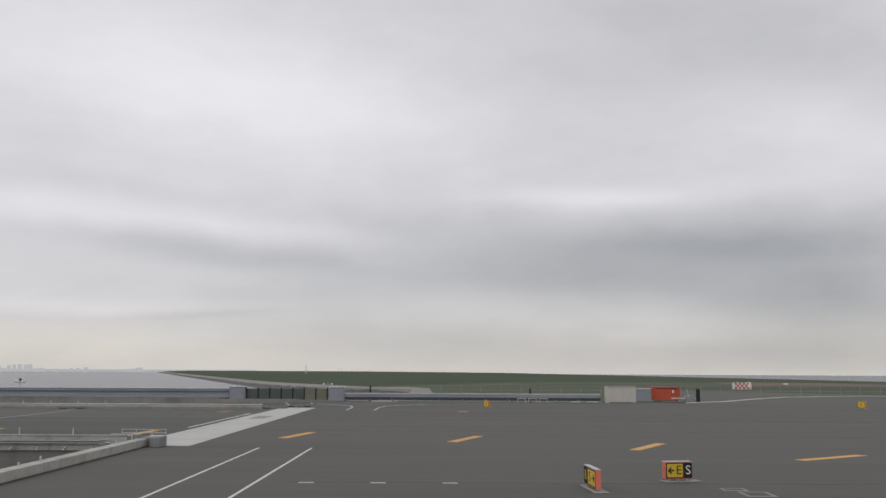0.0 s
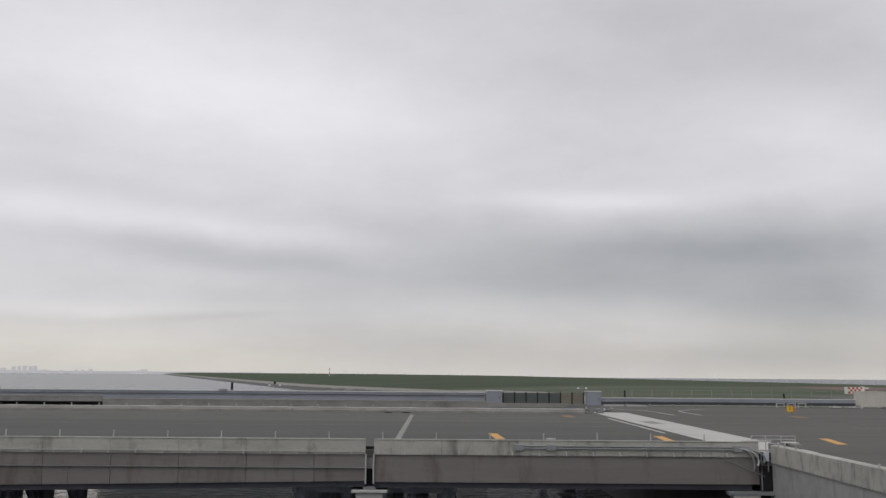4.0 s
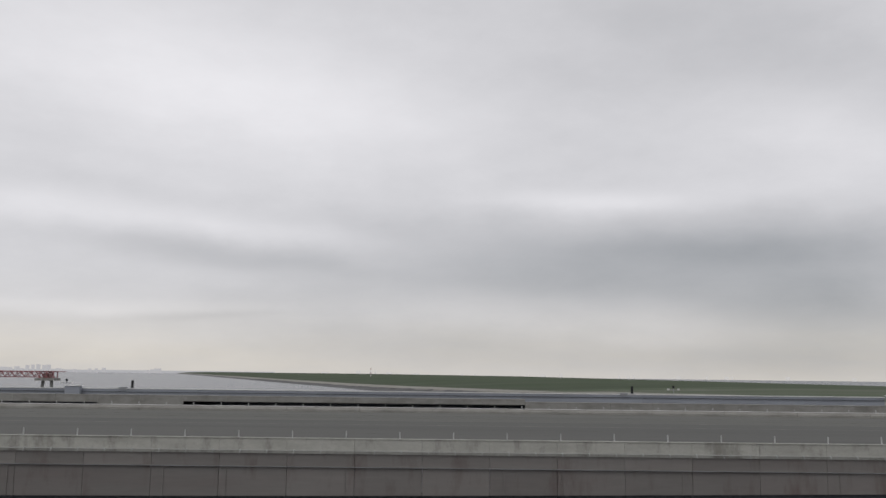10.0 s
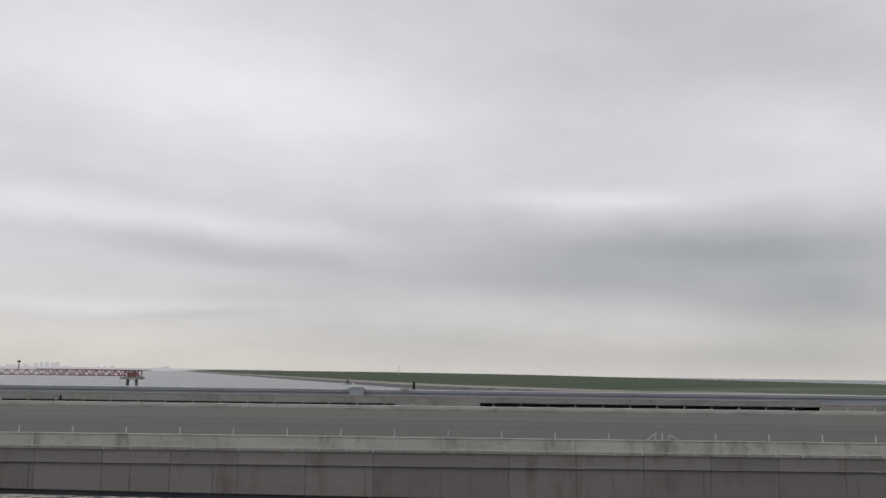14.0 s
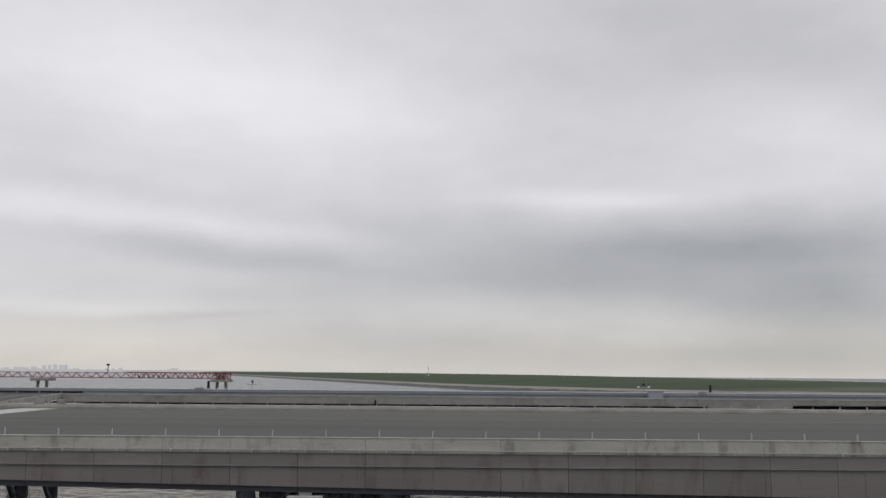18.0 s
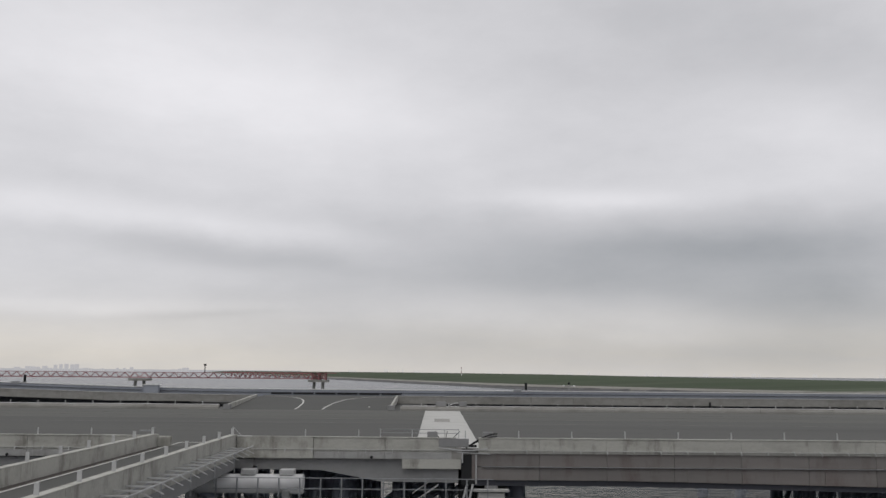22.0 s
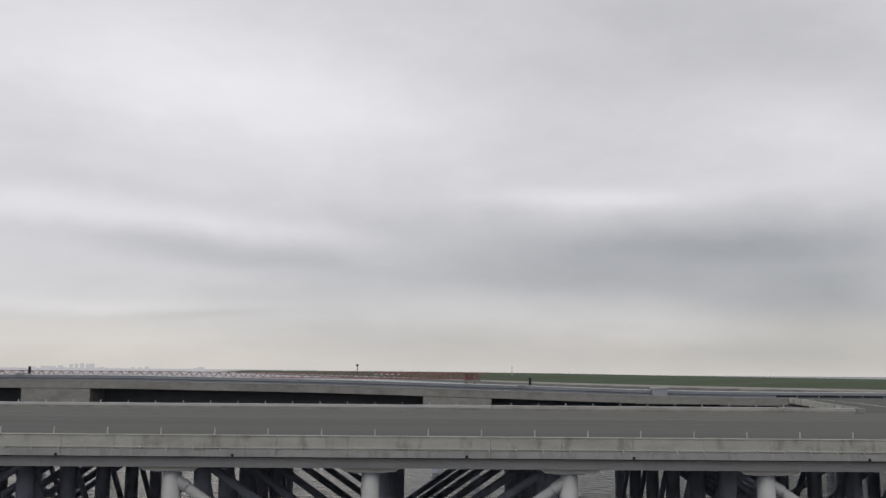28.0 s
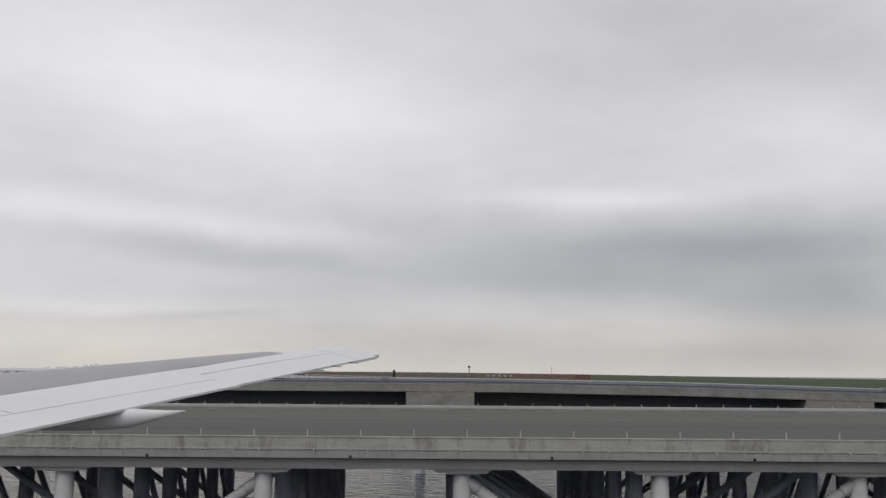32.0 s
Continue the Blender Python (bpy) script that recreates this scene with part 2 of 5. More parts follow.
GRASS = surface("far_mown_grass", (0.074, 0.093, 0.059), 0.95, grain=0.09, vary=0.40, stain=0.016, stain_color=(0.118, 0.124, 0.098), stain_amount=1.0, bump=0.0, stretch=(0.05, 1, 1), specular=0.1, drip=(0.150, 0.152, 0.132), drip_amount=0.85, drip_scale=(0.0022, 0.022, 1))
ROCK = surface("dark_armour_rock", (0.10, 0.10, 0.10), 0.9, grain=0.8, vary=0.5, stain=0.2, stain_color=(0.05, 0.05, 0.05), bump=0.3)
SAND = surface("pale_seawall_concrete", (0.235, 0.228, 0.205), 0.9, grain=0.6, vary=0.2, stain=0.05, stain_amount=0.5, bump=0.05)
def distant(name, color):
    """Far things as plain pale backdrop: haze between put into colour and glow."""
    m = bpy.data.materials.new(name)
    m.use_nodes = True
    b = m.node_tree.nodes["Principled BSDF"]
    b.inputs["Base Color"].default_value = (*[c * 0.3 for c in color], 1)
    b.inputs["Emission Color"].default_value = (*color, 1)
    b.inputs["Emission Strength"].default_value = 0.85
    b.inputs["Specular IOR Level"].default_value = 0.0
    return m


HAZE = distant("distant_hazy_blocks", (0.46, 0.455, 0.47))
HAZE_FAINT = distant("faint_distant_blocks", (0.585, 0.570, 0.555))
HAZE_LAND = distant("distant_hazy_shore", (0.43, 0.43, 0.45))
BROWN_FIELD = surface("reddish_bare_ground", (0.155, 0.105, 0.088), 0.95, grain=0.2, vary=0.2, bump=0.0)
WING_WHITE = surface("white_wing_paint", (0.66, 0.67, 0.68), 0.35, grain=2, vary=0.03, stain=0.8, stain_color=(0.56, 0.57, 0.58), stain_amount=0.4, bump=0.0)
WING_GREY = surface("grey_wing_skin", (0.30, 0.30, 0.32), 0.35, 0.2, grain=2, vary=0.04, stain=0.7, stain_amount=0.2, bump=0.0)

WATER = bpy.data.materials.new("grey_sea_water")
WATER.use_nodes = True
gw = Graph(WATER.node_tree)
wb = WATER.node_tree.nodes["Principled BSDF"]
wb.inputs["Base Color"].default_value = (0.022, 0.032, 0.042, 1)
wb.inputs["Roughness"].default_value, wb.inputs["IOR"].default_value = 0.10, 1.33
wpos = WATER.node_tree.nodes.new("ShaderNodeNewGeometry")
wmap = WATER.node_tree.nodes.new("ShaderNodeMapping")
wmap.inputs["Scale"].default_value = (0.75, 1.0, 1.0)
gw.link(wpos.outputs["Position"], wmap.inputs["Vector"])
heights = []
for scale_, detail_ in ((0.6, 2.0), (1.7, 2.0)):
    wn = WATER.node_tree.nodes.new("ShaderNodeTexNoise")
    wn.inputs["Scale"].default_value, wn.inputs["Detail"].default_value = scale_, detail_
    gw.link(wmap.outputs[0], wn.inputs["Vector"])
    heights.append(wn.outputs["Fac"])
wbump = WATER.node_tree.nodes.new("ShaderNodeBump")
wbump.inputs["Strength"].default_value, wbump.inputs["Distance"].default_value = 1.0, 3.3
gw.link(gw.math("MULTIPLY_ADD", heights[1], 0.42, heights[0]), wbump.inputs["Height"])
# choppier between the bridges than out on the bay
wsplit = WATER.node_tree.nodes.new("ShaderNodeSeparateXYZ")
gw.link(wpos.outputs["Position"], wsplit.inputs[0])
chop = WATER.node_tree.nodes.new("ShaderNodeMapRange")
for key, value in (("From Min", 150.0), ("From Max", 260.0), ("To Min", 1.0), ("To Max", 0.12)):
    chop.inputs[key].default_value = value
gw.link(wsplit.outputs[1], chop.inputs["Value"])
gw.link(chop.outputs[0], wbump.inputs["Strength"])
gw.link(gw.math("MULTIPLY_ADD", chop.outputs[0], -0.18, 0.24), wb.inputs["Roughness"])
gw.link(wbump.outputs[0], wb.inputs["Normal"])


# ---- mesh helpers ----
def box(bm, x0, x1, y0, y1, z0, z1, bevel=0.0):
    made = bmesh.ops.create_cube(bm, size=1.0)["verts"]
    for v in made:
        v.co = Vector((x0 + (v.co.x + 0.5) * (x1 - x0), y0 + (v.co.y + 0.5) * (y1 - y0), z0 + (v.co.z + 0.5) * (z1 - z0)))
    if bevel:
        edges = list({e for v in made for e in v.link_edges})
        bmesh.ops.bevel(bm, geom=edges, offset=bevel, segments=1, affect="EDGES")
    return bm


def rod(bm, a, b, r, sides=8, r2=None, caps=True):
    """A round bar from a to b."""
    a, b = Vector(a), Vector(b)
    turn = (b - a).to_track_quat("Z", "Y").to_matrix().to_4x4()
    m = Matrix.Translation((a + b) / 2) @ turn
    bmesh.ops.create_cone(bm, cap_ends=caps, segments=sides, radius1=r, radius2=r if r2 is None else r2, depth=(b - a).length, matrix=m)
    return bm


def beam(bm, a, b, w, h):
    """A square bar from a to b."""
    a, b = Vector(a), Vector(b)
    m = Matrix.Translation((a + b) / 2) @ (b - a).to_track_quat("Z", "Y").to_matrix().to_4x4() @ Matrix.Diagonal((w, h, (b - a).length, 1))
    bmesh.ops.create_cube(bm, size=1.0, matrix=m)
    return bm


def prism(bm, outline, axis, lo, hi):
    """An outline of 2D points pushed along an axis: 'x' takes (y, z), 'y' takes (x, z), 'z' takes (x, y)."""
    def at(p, d):
        return {"x": (d, p[0], p[1]), "y": (p[0], d, p[1]), "z": (p[0], p[1], d)}[axis]
    low_ = [bm.verts.new(at(p, lo)) for p in outline]
    high = [bm.verts.new(at(p, hi)) for p in outline]
    n = len(outline)
    bm.faces.new(low_)
    bm.faces.new(high[::-1])
    for i in range(n):
        bm.faces.new((low_[i], high[i], high[(i + 1) % n], low_[(i + 1) % n]))
    bmesh.ops.recalc_face_normals(bm, faces=bm.faces[:])
    return bm


def mesh_of(name, bm, material, smooth=False):
    me = bpy.data.meshes.new(name)
    bm.normal_update()
    bm.to_mesh(me)
    bm.free()
    me.materials.append(material)
    if smooth:
        for p in me.polygons:
            p.use_smooth = True
    return me


def part(name, bm, material, parent=None, label="", smooth=False):
    ob = new(name, mesh_of(name, bm, material, smooth) if isinstance(bm, bmesh.types.BMesh) else bm)
    if parent is not None:
        ob.parent = parent
    if label:
        tagged(ob, label)
    return ob


def again(name, me, parent, x, y=0.0, z=0.0):
    """One more piece on shared mesh data."""
    ob = new(name, me)
    ob.location = (x, y, z)
    if parent is not None:
        ob.parent = parent
    return ob


def thing(name, label, category, group="", kind="", at=(0, 0, 0)):
    ob = new(name)
    ob.location = at
    return tagged(ob, label, category, group, kind)


def B():
    return bmesh.new()


# ---- ground, water, decks ----
SEA = -11.5
EDGE = 61.55      # near face of the far taxiway
FAR = 119.6       # its far barrier
SHORE = 98.0      # where the bridges leave the land

water = tagged(part("water", box(B(), -4500, 4500, -600, 4900, SEA - 1, SEA), WATER), "grey rippled sea water under an overcast sky", "sea", kind="structure")

# the land: apron level by the bridges, falling gently to the seawall
COAST = [(102, 150), (108, 230), (106, 330), (82, 450), (47, 550), (-40, 800), (-110, 1000), (-285, 1500), (-460, 2000), (-810, 3000), (-1430, 4780)]


def land_height(y):
    for (ay, az_), (by, bz) in (((150, -0.12), (185, -0.12)), ((185, -0.12), (332, -1.4)), ((332, -1.4), (560, -5.4)), ((560, -5.4), (900, -8.2))):
        if ay <= y <= by:
            return az_ + (bz - az_) * (y - ay) / (by - ay)
    return -0.12 if y < 150 else -8.2


bm = B()
rows_ = []
grid = [(102, 140)]
for (ax, ay), (bx, by) in zip(COAST, COAST[1:]):
    n = max(1, int((by - ay) / 60)) if ay < 1000 else 4
    grid += [(ax + (bx - ax) * i / n, ay + (by - ay) * i / n) for i in range(n)]
grid.append(COAST[-1])
for cx, cy in grid:
    right = max(1400 - (cy - 140) * 2.7, 640 - 0.05 * max(0, cy - 1200))
    inland = max(land_height(cy), -1.2)
    row_ = []
    for s in (0, 0.04, 0.09, 0.15, 0.22, 0.3, 0.4, 0.5, 0.6, 0.7, 0.8, 0.9, 1.0):
        gx = cx + 9 + (right - cx - 9) * s
        row_.append(bm.verts.new((gx, cy, land_height(cy) + (inland - land_height(cy)) * min(1.0, (gx - cx - 9) / 120, 0.45 + (1.0 - s) * 1.4))))
    rows_.append(row_)
for a, b in zip(rows_, rows_[1:]):
    for i in range(len(a) - 1):
        f = bm.faces.new((a[i], a[i + 1], b[i + 1], b[i]))
        f.material_index = 1 if a[i].co.y > 540 else 0
rim = [bm.verts.new((r[-1].co.x + 30, r[-1].co.y, SEA - 1)) for r in rows_]
for (a, ra), (b, rb) in zip(zip(rows_, rim), zip(rows_[1:], rim[1:])):
    bm.faces.new((a[-1], ra, rb, b[-1]))
bmesh.ops.recalc_face_normals(bm, faces=bm.faces[:])
ground = part("ground", bm, GRASS)
ground.data.materials.append(GRASS_DEEP)
tagged(ground, "flat mown airfield grass along the far shore", "grass field", kind="structure")

seawall = thing("seawall", "long pale concrete seawall with a dark rock foot", "seawall", kind="structure")
bm = B()
lines = []
for cx, cy in COAST:
    z = land_height(cy)
    lines.append([bm.verts.new(c) for c in ((cx + (23.0 if cy > 330 else 10.5), cy, z + (max(z, -1.2) - z) * 14 / 120 + 0.06), (cx + 9.0, cy, z + 0.06), (cx + 4.0, cy, z - 0.3), (cx + 1.0, cy, SEA + 1.6))])
for a, b in zip(lines, lines[1:]):
    for i in range(3):
        bm.faces.new((a[i], a[i + 1], b[i + 1], b[i]))
bmesh.ops.recalc_face_normals(bm, faces=bm.faces[:])
part("wall", bm, SAND, seawall)
bm = B()
lines = []
rr = random.Random(5)
fine_coast = []
for (ax, ay), (bx, by) in zip(COAST, COAST[1:]):
    n = max(2, int((by - ay) / 12)) if ay < 1200 else 6
    fine_coast += [(ax + (bx - ax) * i / n, ay + (by - ay) * i / n) for i in range(n)]
for cx, cy in fine_coast:
    lines.append([bm.verts.new((cx + dx + rr.uniform(-1, 1), cy, z + rr.uniform(-0.35, 0.35))) for dx, z in ((2.6, SEA + 0.85 * (land_height(cy) - SEA)), (0.2, SEA + 0.5 * (land_height(cy) - SEA)), (-3.5, SEA + 0.9), (-7.0, SEA - 0.6))])
for a, b in zip(lines, lines[1:]):
    for i in range(3):
        bm.faces.new((a[i], a[i + 1], b[i + 1], b[i]))
bmesh.ops.recalc_face_normals(bm, faces=bm.faces[:])
part("rock_foot", bm, ROCK, seawall, "dark wave-breaking rock")

# apron on the land, with the far taxiway running off the bridge
apron = tagged(part("pavement", box(B(), 100.3, 900, -70, 149, -1.2, 0.0), ASPHALT_APRON), "broad grey asphalt apron where the bridges meet the land", "asphalt apron", kind="structure")
tagged(part("road", box(B(), -800, 100.28, -30, 29.4, -1.6, 0.0), ASPHALT), "asphalt deck of the taxiway bridge that is driven along", "taxiway", kind="structure")
deck = thing("taxiway_deck", "long asphalt taxiway deck carried over the sea", "taxiway bridge", kind="structure")
part("shoulder", box(B(), -800, 100.28, EDGE + 0.3, 66.0, -0.5, 0.0), ASPHALT_LIGHT, deck, "paler shoulder asphalt")
part("lane", box(B(), -800, 100.28, 66.0, 98.3, -0.5, 0.004), ASPHALT, deck, "darker worn lane asphalt")
part("shoulder", box(B(), -800, 100.28, 98.3, FAR - 0.2, -0.5, 0.0), ASPHALT_LIGHT, deck, "paler shoulder asphalt")
part("deck_slab", box(B(), -800, 100.28, EDGE + 0.35, FAR - 0.1, -1.3, -0.51), CONCRETE_GREY, deck, "concrete slab under the asphalt")
for y in (98.4, 90.8):
    part("seam_line", box(B(), -800, 300, y, y + 0.22, 0.003, 0.009), PAINT_FAINT, deck, "faded pale seam line")
for y in (72.4, 77.9, 84.2, 104.6, 110.3):
    part("seam_line", box(B(), -800, 300, y, y + 0.10, 0.003 if y < 98 else 0.0, 0.007), ASPHALT_LIGHT if y < 98 else ASPHALT, deck, "thin paving seam")
part("seam_line", box(B(), -800, SHORE, 117.6, 117.9, 0.0, 0.006), PAINT_FAINT, deck, "faded pale seam line")

# earth under the apron and the abutment towards the water
abut = thing("abutment", "concrete abutment wall at the water between two taxiways", "abutment", kind="structure")
part("abutment_wall", box(B(), 100.3, 110, 29.4, EDGE, SEA - 1, -1.21), CONCRETE_GREY, abut)
part("abutment_wall", box(B(), 100.3, 110, -30, 29.4, SEA - 1, -1.21), CONCRETE_GREY, abut)
part("abutment_wall", box(B(), 100.3, 110, EDGE, 149, SEA - 1, -1.21), CONCRETE_GREY, abut)
part("fill_slab", box(B(), 110.05, 900, -70, 149, SEA - 1, -1.21), CONCRETE_GREY, abut)

# ---- near face of the far taxiway bridge ----
JOINT_A, JOINT_B = 71.0, -146.3     # expansion joints of the girder spans
LEFT = -352.0
PITCH = 3.75
SEAM, GRID = 67.1, 4.735     # first seam of the girder panels and their length

barrier = thing("concrete_barrier", "weathered pale concrete edge barrier with thin marker posts", "barrier")
# panels between fine open joints
panel_mid = mesh_of("panel", prism(B(), [(EDGE + 0.30, -0.30), (EDGE, -0.30), (EDGE - 0.02, 0.64), (EDGE + 0.03, 0.71), (EDGE + 0.30, 0.71)], "x", 0.0, GRID - 0.02), CONCRETE)
x = SEAM - GRID
while x > JOINT_B + 0.8:
    again("panel", panel_mid, barrier, x)
    x -= GRID
for x0, x1 in ((SEAM, JOINT_A - 0.3), (JOINT_B + 0.8, x + GRID)):
    ob = again("panel", panel_mid, barrier, x0)
    ob.scale.x = (x1 - x0) / GRID
for i in range(5):
    again("panel", panel_mid, barrier, JOINT_A + 0.3 + GRID * i)
ob = again("panel", panel_mid, barrier, JOINT_A + 0.3 + GRID * 5)
ob.scale.x = (98.3 - JOINT_A - 0.3 - GRID * 5) / GRID
# taller parapet beam over the columns, with a groove where the hooks hang
panel_low = mesh_of("panel", prism(B(), [(EDGE + 0.32, -0.245), (EDGE, -0.245), (EDGE - 0.02, 0.64), (EDGE + 0.03, 0.71), (EDGE + 0.32, 0.71)], "x", 0.0, 4.98), CONCRETE)
panel_foot = mesh_of("foot_panel", prism(B(), [(EDGE + 0.32, -0.72), (EDGE - 0.03, -0.72), (EDGE - 0.03, -0.27), (EDGE - 0.005, -0.25), (EDGE + 0.32, -0.25)], "x", 0.0, 4.98), CONCRETE_LOW)
x = JOINT_B - 0.75 - 5.0
while x > LEFT:
    if not -169.5 < x < -161.5:
        again("panel", panel_low, barrier, x)
        again("foot_panel", panel_foot, barrier, x)
    x -= 5.0
for stop, start in ((JOINT_B + 0.8, JOINT_A - 0.3), (JOINT_A + 0.3, 98.3), (-161.4, JOINT_B - 0.75), (LEFT, -169.0)):
    n = max(1, round((start - stop) / 25))
    for i in range(n):
        a, b = stop + (start - stop) * i / n, stop + (start - stop) * (i + 1) / n - 0.03
        part("coping", box(B(), a, b, EDGE - 0.05, EDGE + 0.33, 0.712, 0.765), CONCRETE, barrier)
post = mesh_of("post", prism(B(), [(-0.036, 0.0), (0.036, 0.0), (0.030, 0.52), (0.0, 0.56), (-0.030, 0.52)], "y", EDGE + 0.08, EDGE + 0.16), STEEL_PALE)
hook = mesh_of("hook", beam(beam(B(), (0, EDGE - 0.02, -0.08), (0.0, EDGE - 0.26, -0.11), 0.06, 0.06), (0, EDGE - 0.25, -0.09), (0.0, EDGE - 0.40, -0.29), 0.04, 0.04), STEEL_PALE)
k0 = -296.79
for k in range(-14, 105):
    x = k0 + PITCH * k + 0.36 + 0.0062 * max(0.0, k0 + PITCH * k + 60)
    if -170 < x < -161 or x > 97:
        continue
    again("post", post, barrier, x, 0, 0.70)
for k in range(-28, 210):
    x = k0 + 0.9 + PITCH / 2 * k
    if -171 < x < -160 or x > 97.5 or abs(x - JOINT_B) < 3.5:
        continue
    again("hook", hook, barrier, x)
for stop, start in ((JOINT_B + 0.8, JOINT_A - 0.3), (-161.4, JOINT_B - 0.75), (LEFT, -169.0)):
    n = max(1, round((start - stop) / 25))
    for i in range(n):
        a, b = stop + (start - stop) * i / n, stop + (start - stop) * (i + 1) / n - 0.03
        part("ledge", box(B(), a, b, EDGE - 0.07, EDGE - 0.022, -0.13, -0.07), CONCRETE_WHITE, barrier, "thin pale ledge")
hole = mesh_of("drain_hole", rod(B(), (0, EDGE - 0.06, 0), (0, EDGE + 0.02, 0), 0.11, 10), BLACK)
for x in (-152.99, -178.4, -191.4, -205.43, -221.99, -233.71, -250.1, -262.4, -276.3, -290.5, -304.6, -318.8, -333.0):
    again("drain_hole", hole, barrier, x, 0, -0.62)
# leaning broken posts
for x0, x1, z1 in ((-27.4, -26.75, 1.22), (-26.7, -26.7, 1.25), (-25.75, -25.75, 1.2), (-25.7, -24.95, 1.0)):
    top_first = x0 == -25.7
    part("bent_post", beam(B(), (x0, EDGE + 0.12, 1.15 if top_first else 0.7), (x1, EDGE + 0.1, 0.72 if top_first else z1), 0.05, 0.05), STEEL_PALE, barrier)


def girder_foot(x):
    """The haunched underside of the long steel span."""
    return min(-2.13, -3.42 + 1.25 * (abs(x + 32) / 100) ** 1.4)


girder = thing("steel_girder", "long brown-grey painted steel box girder with bolted panels", "bridge girder")
x = JOINT_A - 0.3
n = 0
while x > JOINT_B + 4.5:
    x1 = (x - GRID if x <= SEAM else SEAM) + 0.03
    zl, zr = girder_foot(x1), girder_foot(x)
    part("upper_panel", prism(B(), [(x1, -0.31), (x, -0.31), (x, -1.20), (x1, -1.20)], "y", EDGE + 0.10, EDGE + 0.34), GIRDER, girder)
    part("lower_panel", prism(B(), [(x1, -1.24), (x, -1.24), (x, zr), (x1, zl)], "y", EDGE + 0.13, EDGE + 0.36), GIRDER, girder)
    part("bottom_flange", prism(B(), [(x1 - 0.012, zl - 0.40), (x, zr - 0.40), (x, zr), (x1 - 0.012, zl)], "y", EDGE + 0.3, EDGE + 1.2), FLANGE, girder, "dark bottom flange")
    x = x1 - 0.03
part("shelf", box(B(), JOINT_B + 1.0, JOINT_A - 0.3, EDGE - 0.02, EDGE + 0.34, -1.235, -1.205), STEEL_MID, girder)
rs = random.Random(3)
for i in range(26):
    xs_ = JOINT_A - 4 - 8.2 * i + rs.uniform(-2.5, 2.5)
    if xs_ > JOINT_B + 5:
        part("stiffener", box(B(), xs_ - 0.03, xs_ + 0.03, EDGE + 0.07, EDGE + 0.128, girder_foot(xs_), -1.245), GIRDER, girder)
part("web", prism(B(), [(JOINT_B + 0.7, -0.32), (JOINT_A - 0.4, -0.32), (JOINT_A - 0.4, -2.1), (-32, -3.35), (JOINT_B + 0.7, -2.1)], "y", EDGE + 0.37, EDGE + 0.6), STEEL_DARK, girder)
part("end_panel", box(B(), JOINT_B + 0.7, x, EDGE + 0.09, EDGE + 0.36, -2.14, -0.31), GIRDER, girder)
short = thing("steel_girder", "short brown-grey painted steel end span by the land", "bridge girder")
part("web", box(B(), JOINT_A + 0.3, 98.3, EDGE + 0.12, EDGE + 0.6, -2.18, -0.31), GIRDER, short)
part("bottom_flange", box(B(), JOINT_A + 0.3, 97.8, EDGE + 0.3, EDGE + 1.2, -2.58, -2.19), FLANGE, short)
for x0 in (JOINT_A - 0.3, JOINT_A + 0.25):
    part("end_plate", box(B(), x0 - 0.02, x0 + 0.08, EDGE - 0.01, EDGE + 0.2, -2.3, -0.28), STEEL_PALE, short, "pale steel end plate")
# black sheet stands in for the shade inside the joint
part("joint_shadow", box(B(), JOINT_A - 0.5, JOINT_A + 0.5, EDGE + 0.7, EDGE + 0.9, -2.6, 0.2), BLACK, short, "black sheet painted as shade behind the open joint")

# piers below the steel spans
for x in (71.0, 28.6, -14.0, -57.0, -102.8, -144.6):
    z = girder_foot(x) - 0.40
    pier = thing("bridge_pier", "pale concrete bearing pier under the steel span", "pier", "piers of the steel span")
    part("bearing", box(B(), x - 0.45, x + 0.45, EDGE + 0.3, EDGE + 1.4, z - 0.22, z), CONCRETE_GREY, pier)
    part("pier_head", box(B(), x - 1.25, x + 1.25, EDGE + 0.1, EDGE + 2.2, z - 0.42, z - 0.22, 0.03), CONCRETE_WHITE, pier)
    part("shaft", box(B(), x - 0.95, x + 0.95, EDGE + 0.3, EDGE + 2.2, SEA - 1, z - 0.42, 0.05), CONCRETE_WHITE, pier)

# boxes and conduit on the barrier by the land
conduit = thing("cable_conduit", "grey steel conduits and junction boxes clamped to the barrier", "conduit")
for z in (0.36, 0.20):
    part("pipe", rod(B(), (81.4, EDGE - 0.10, z), (97.6, EDGE - 0.10, z), 0.055, 8), STEEL_MID, conduit)
for x in (81.45, 83.7, 96.8):
    part("junction_box", box(B(), x - 0.32, x + 0.32, EDGE - 0.24, EDGE - 0.03, 0.04, 0.48, 0.02), STEEL_MID, conduit)
for x in (83.7,):
    part("top_box", box(B(), x - 0.33, x + 0.33, EDGE + 0.02, EDGE + 0.3, 0.745, 0.90, 0.02), STEEL_PALE, conduit)
for reach, drop, r, shade_ in ((1.3, 1.2, 0.07, STEEL_PALE), (1.0, 1.55, 0.06, STEEL_MID), (1.75, 1.0, 0.06, STEEL_MID), (1.45, 1.75, 0.05, BLACK)):
    hose = B()
    for i in range(10):
        a, b = i / 10 * math.pi * 0.62, (i + 1) / 10 * math.pi * 0.62
        rod(hose, (96.9 + reach * math.sin(a), EDGE - 0.13 - r, 0.28 - drop * (1 - math.cos(a)) / 1.4), (96.9 + reach * math.sin(b), EDGE - 0.13 - r, 0.28 - drop * (1 - math.cos(b)) / 1.4), r, 7)
    part("hose", hose, shade_, conduit, "slack cable hose hanging at the joint")
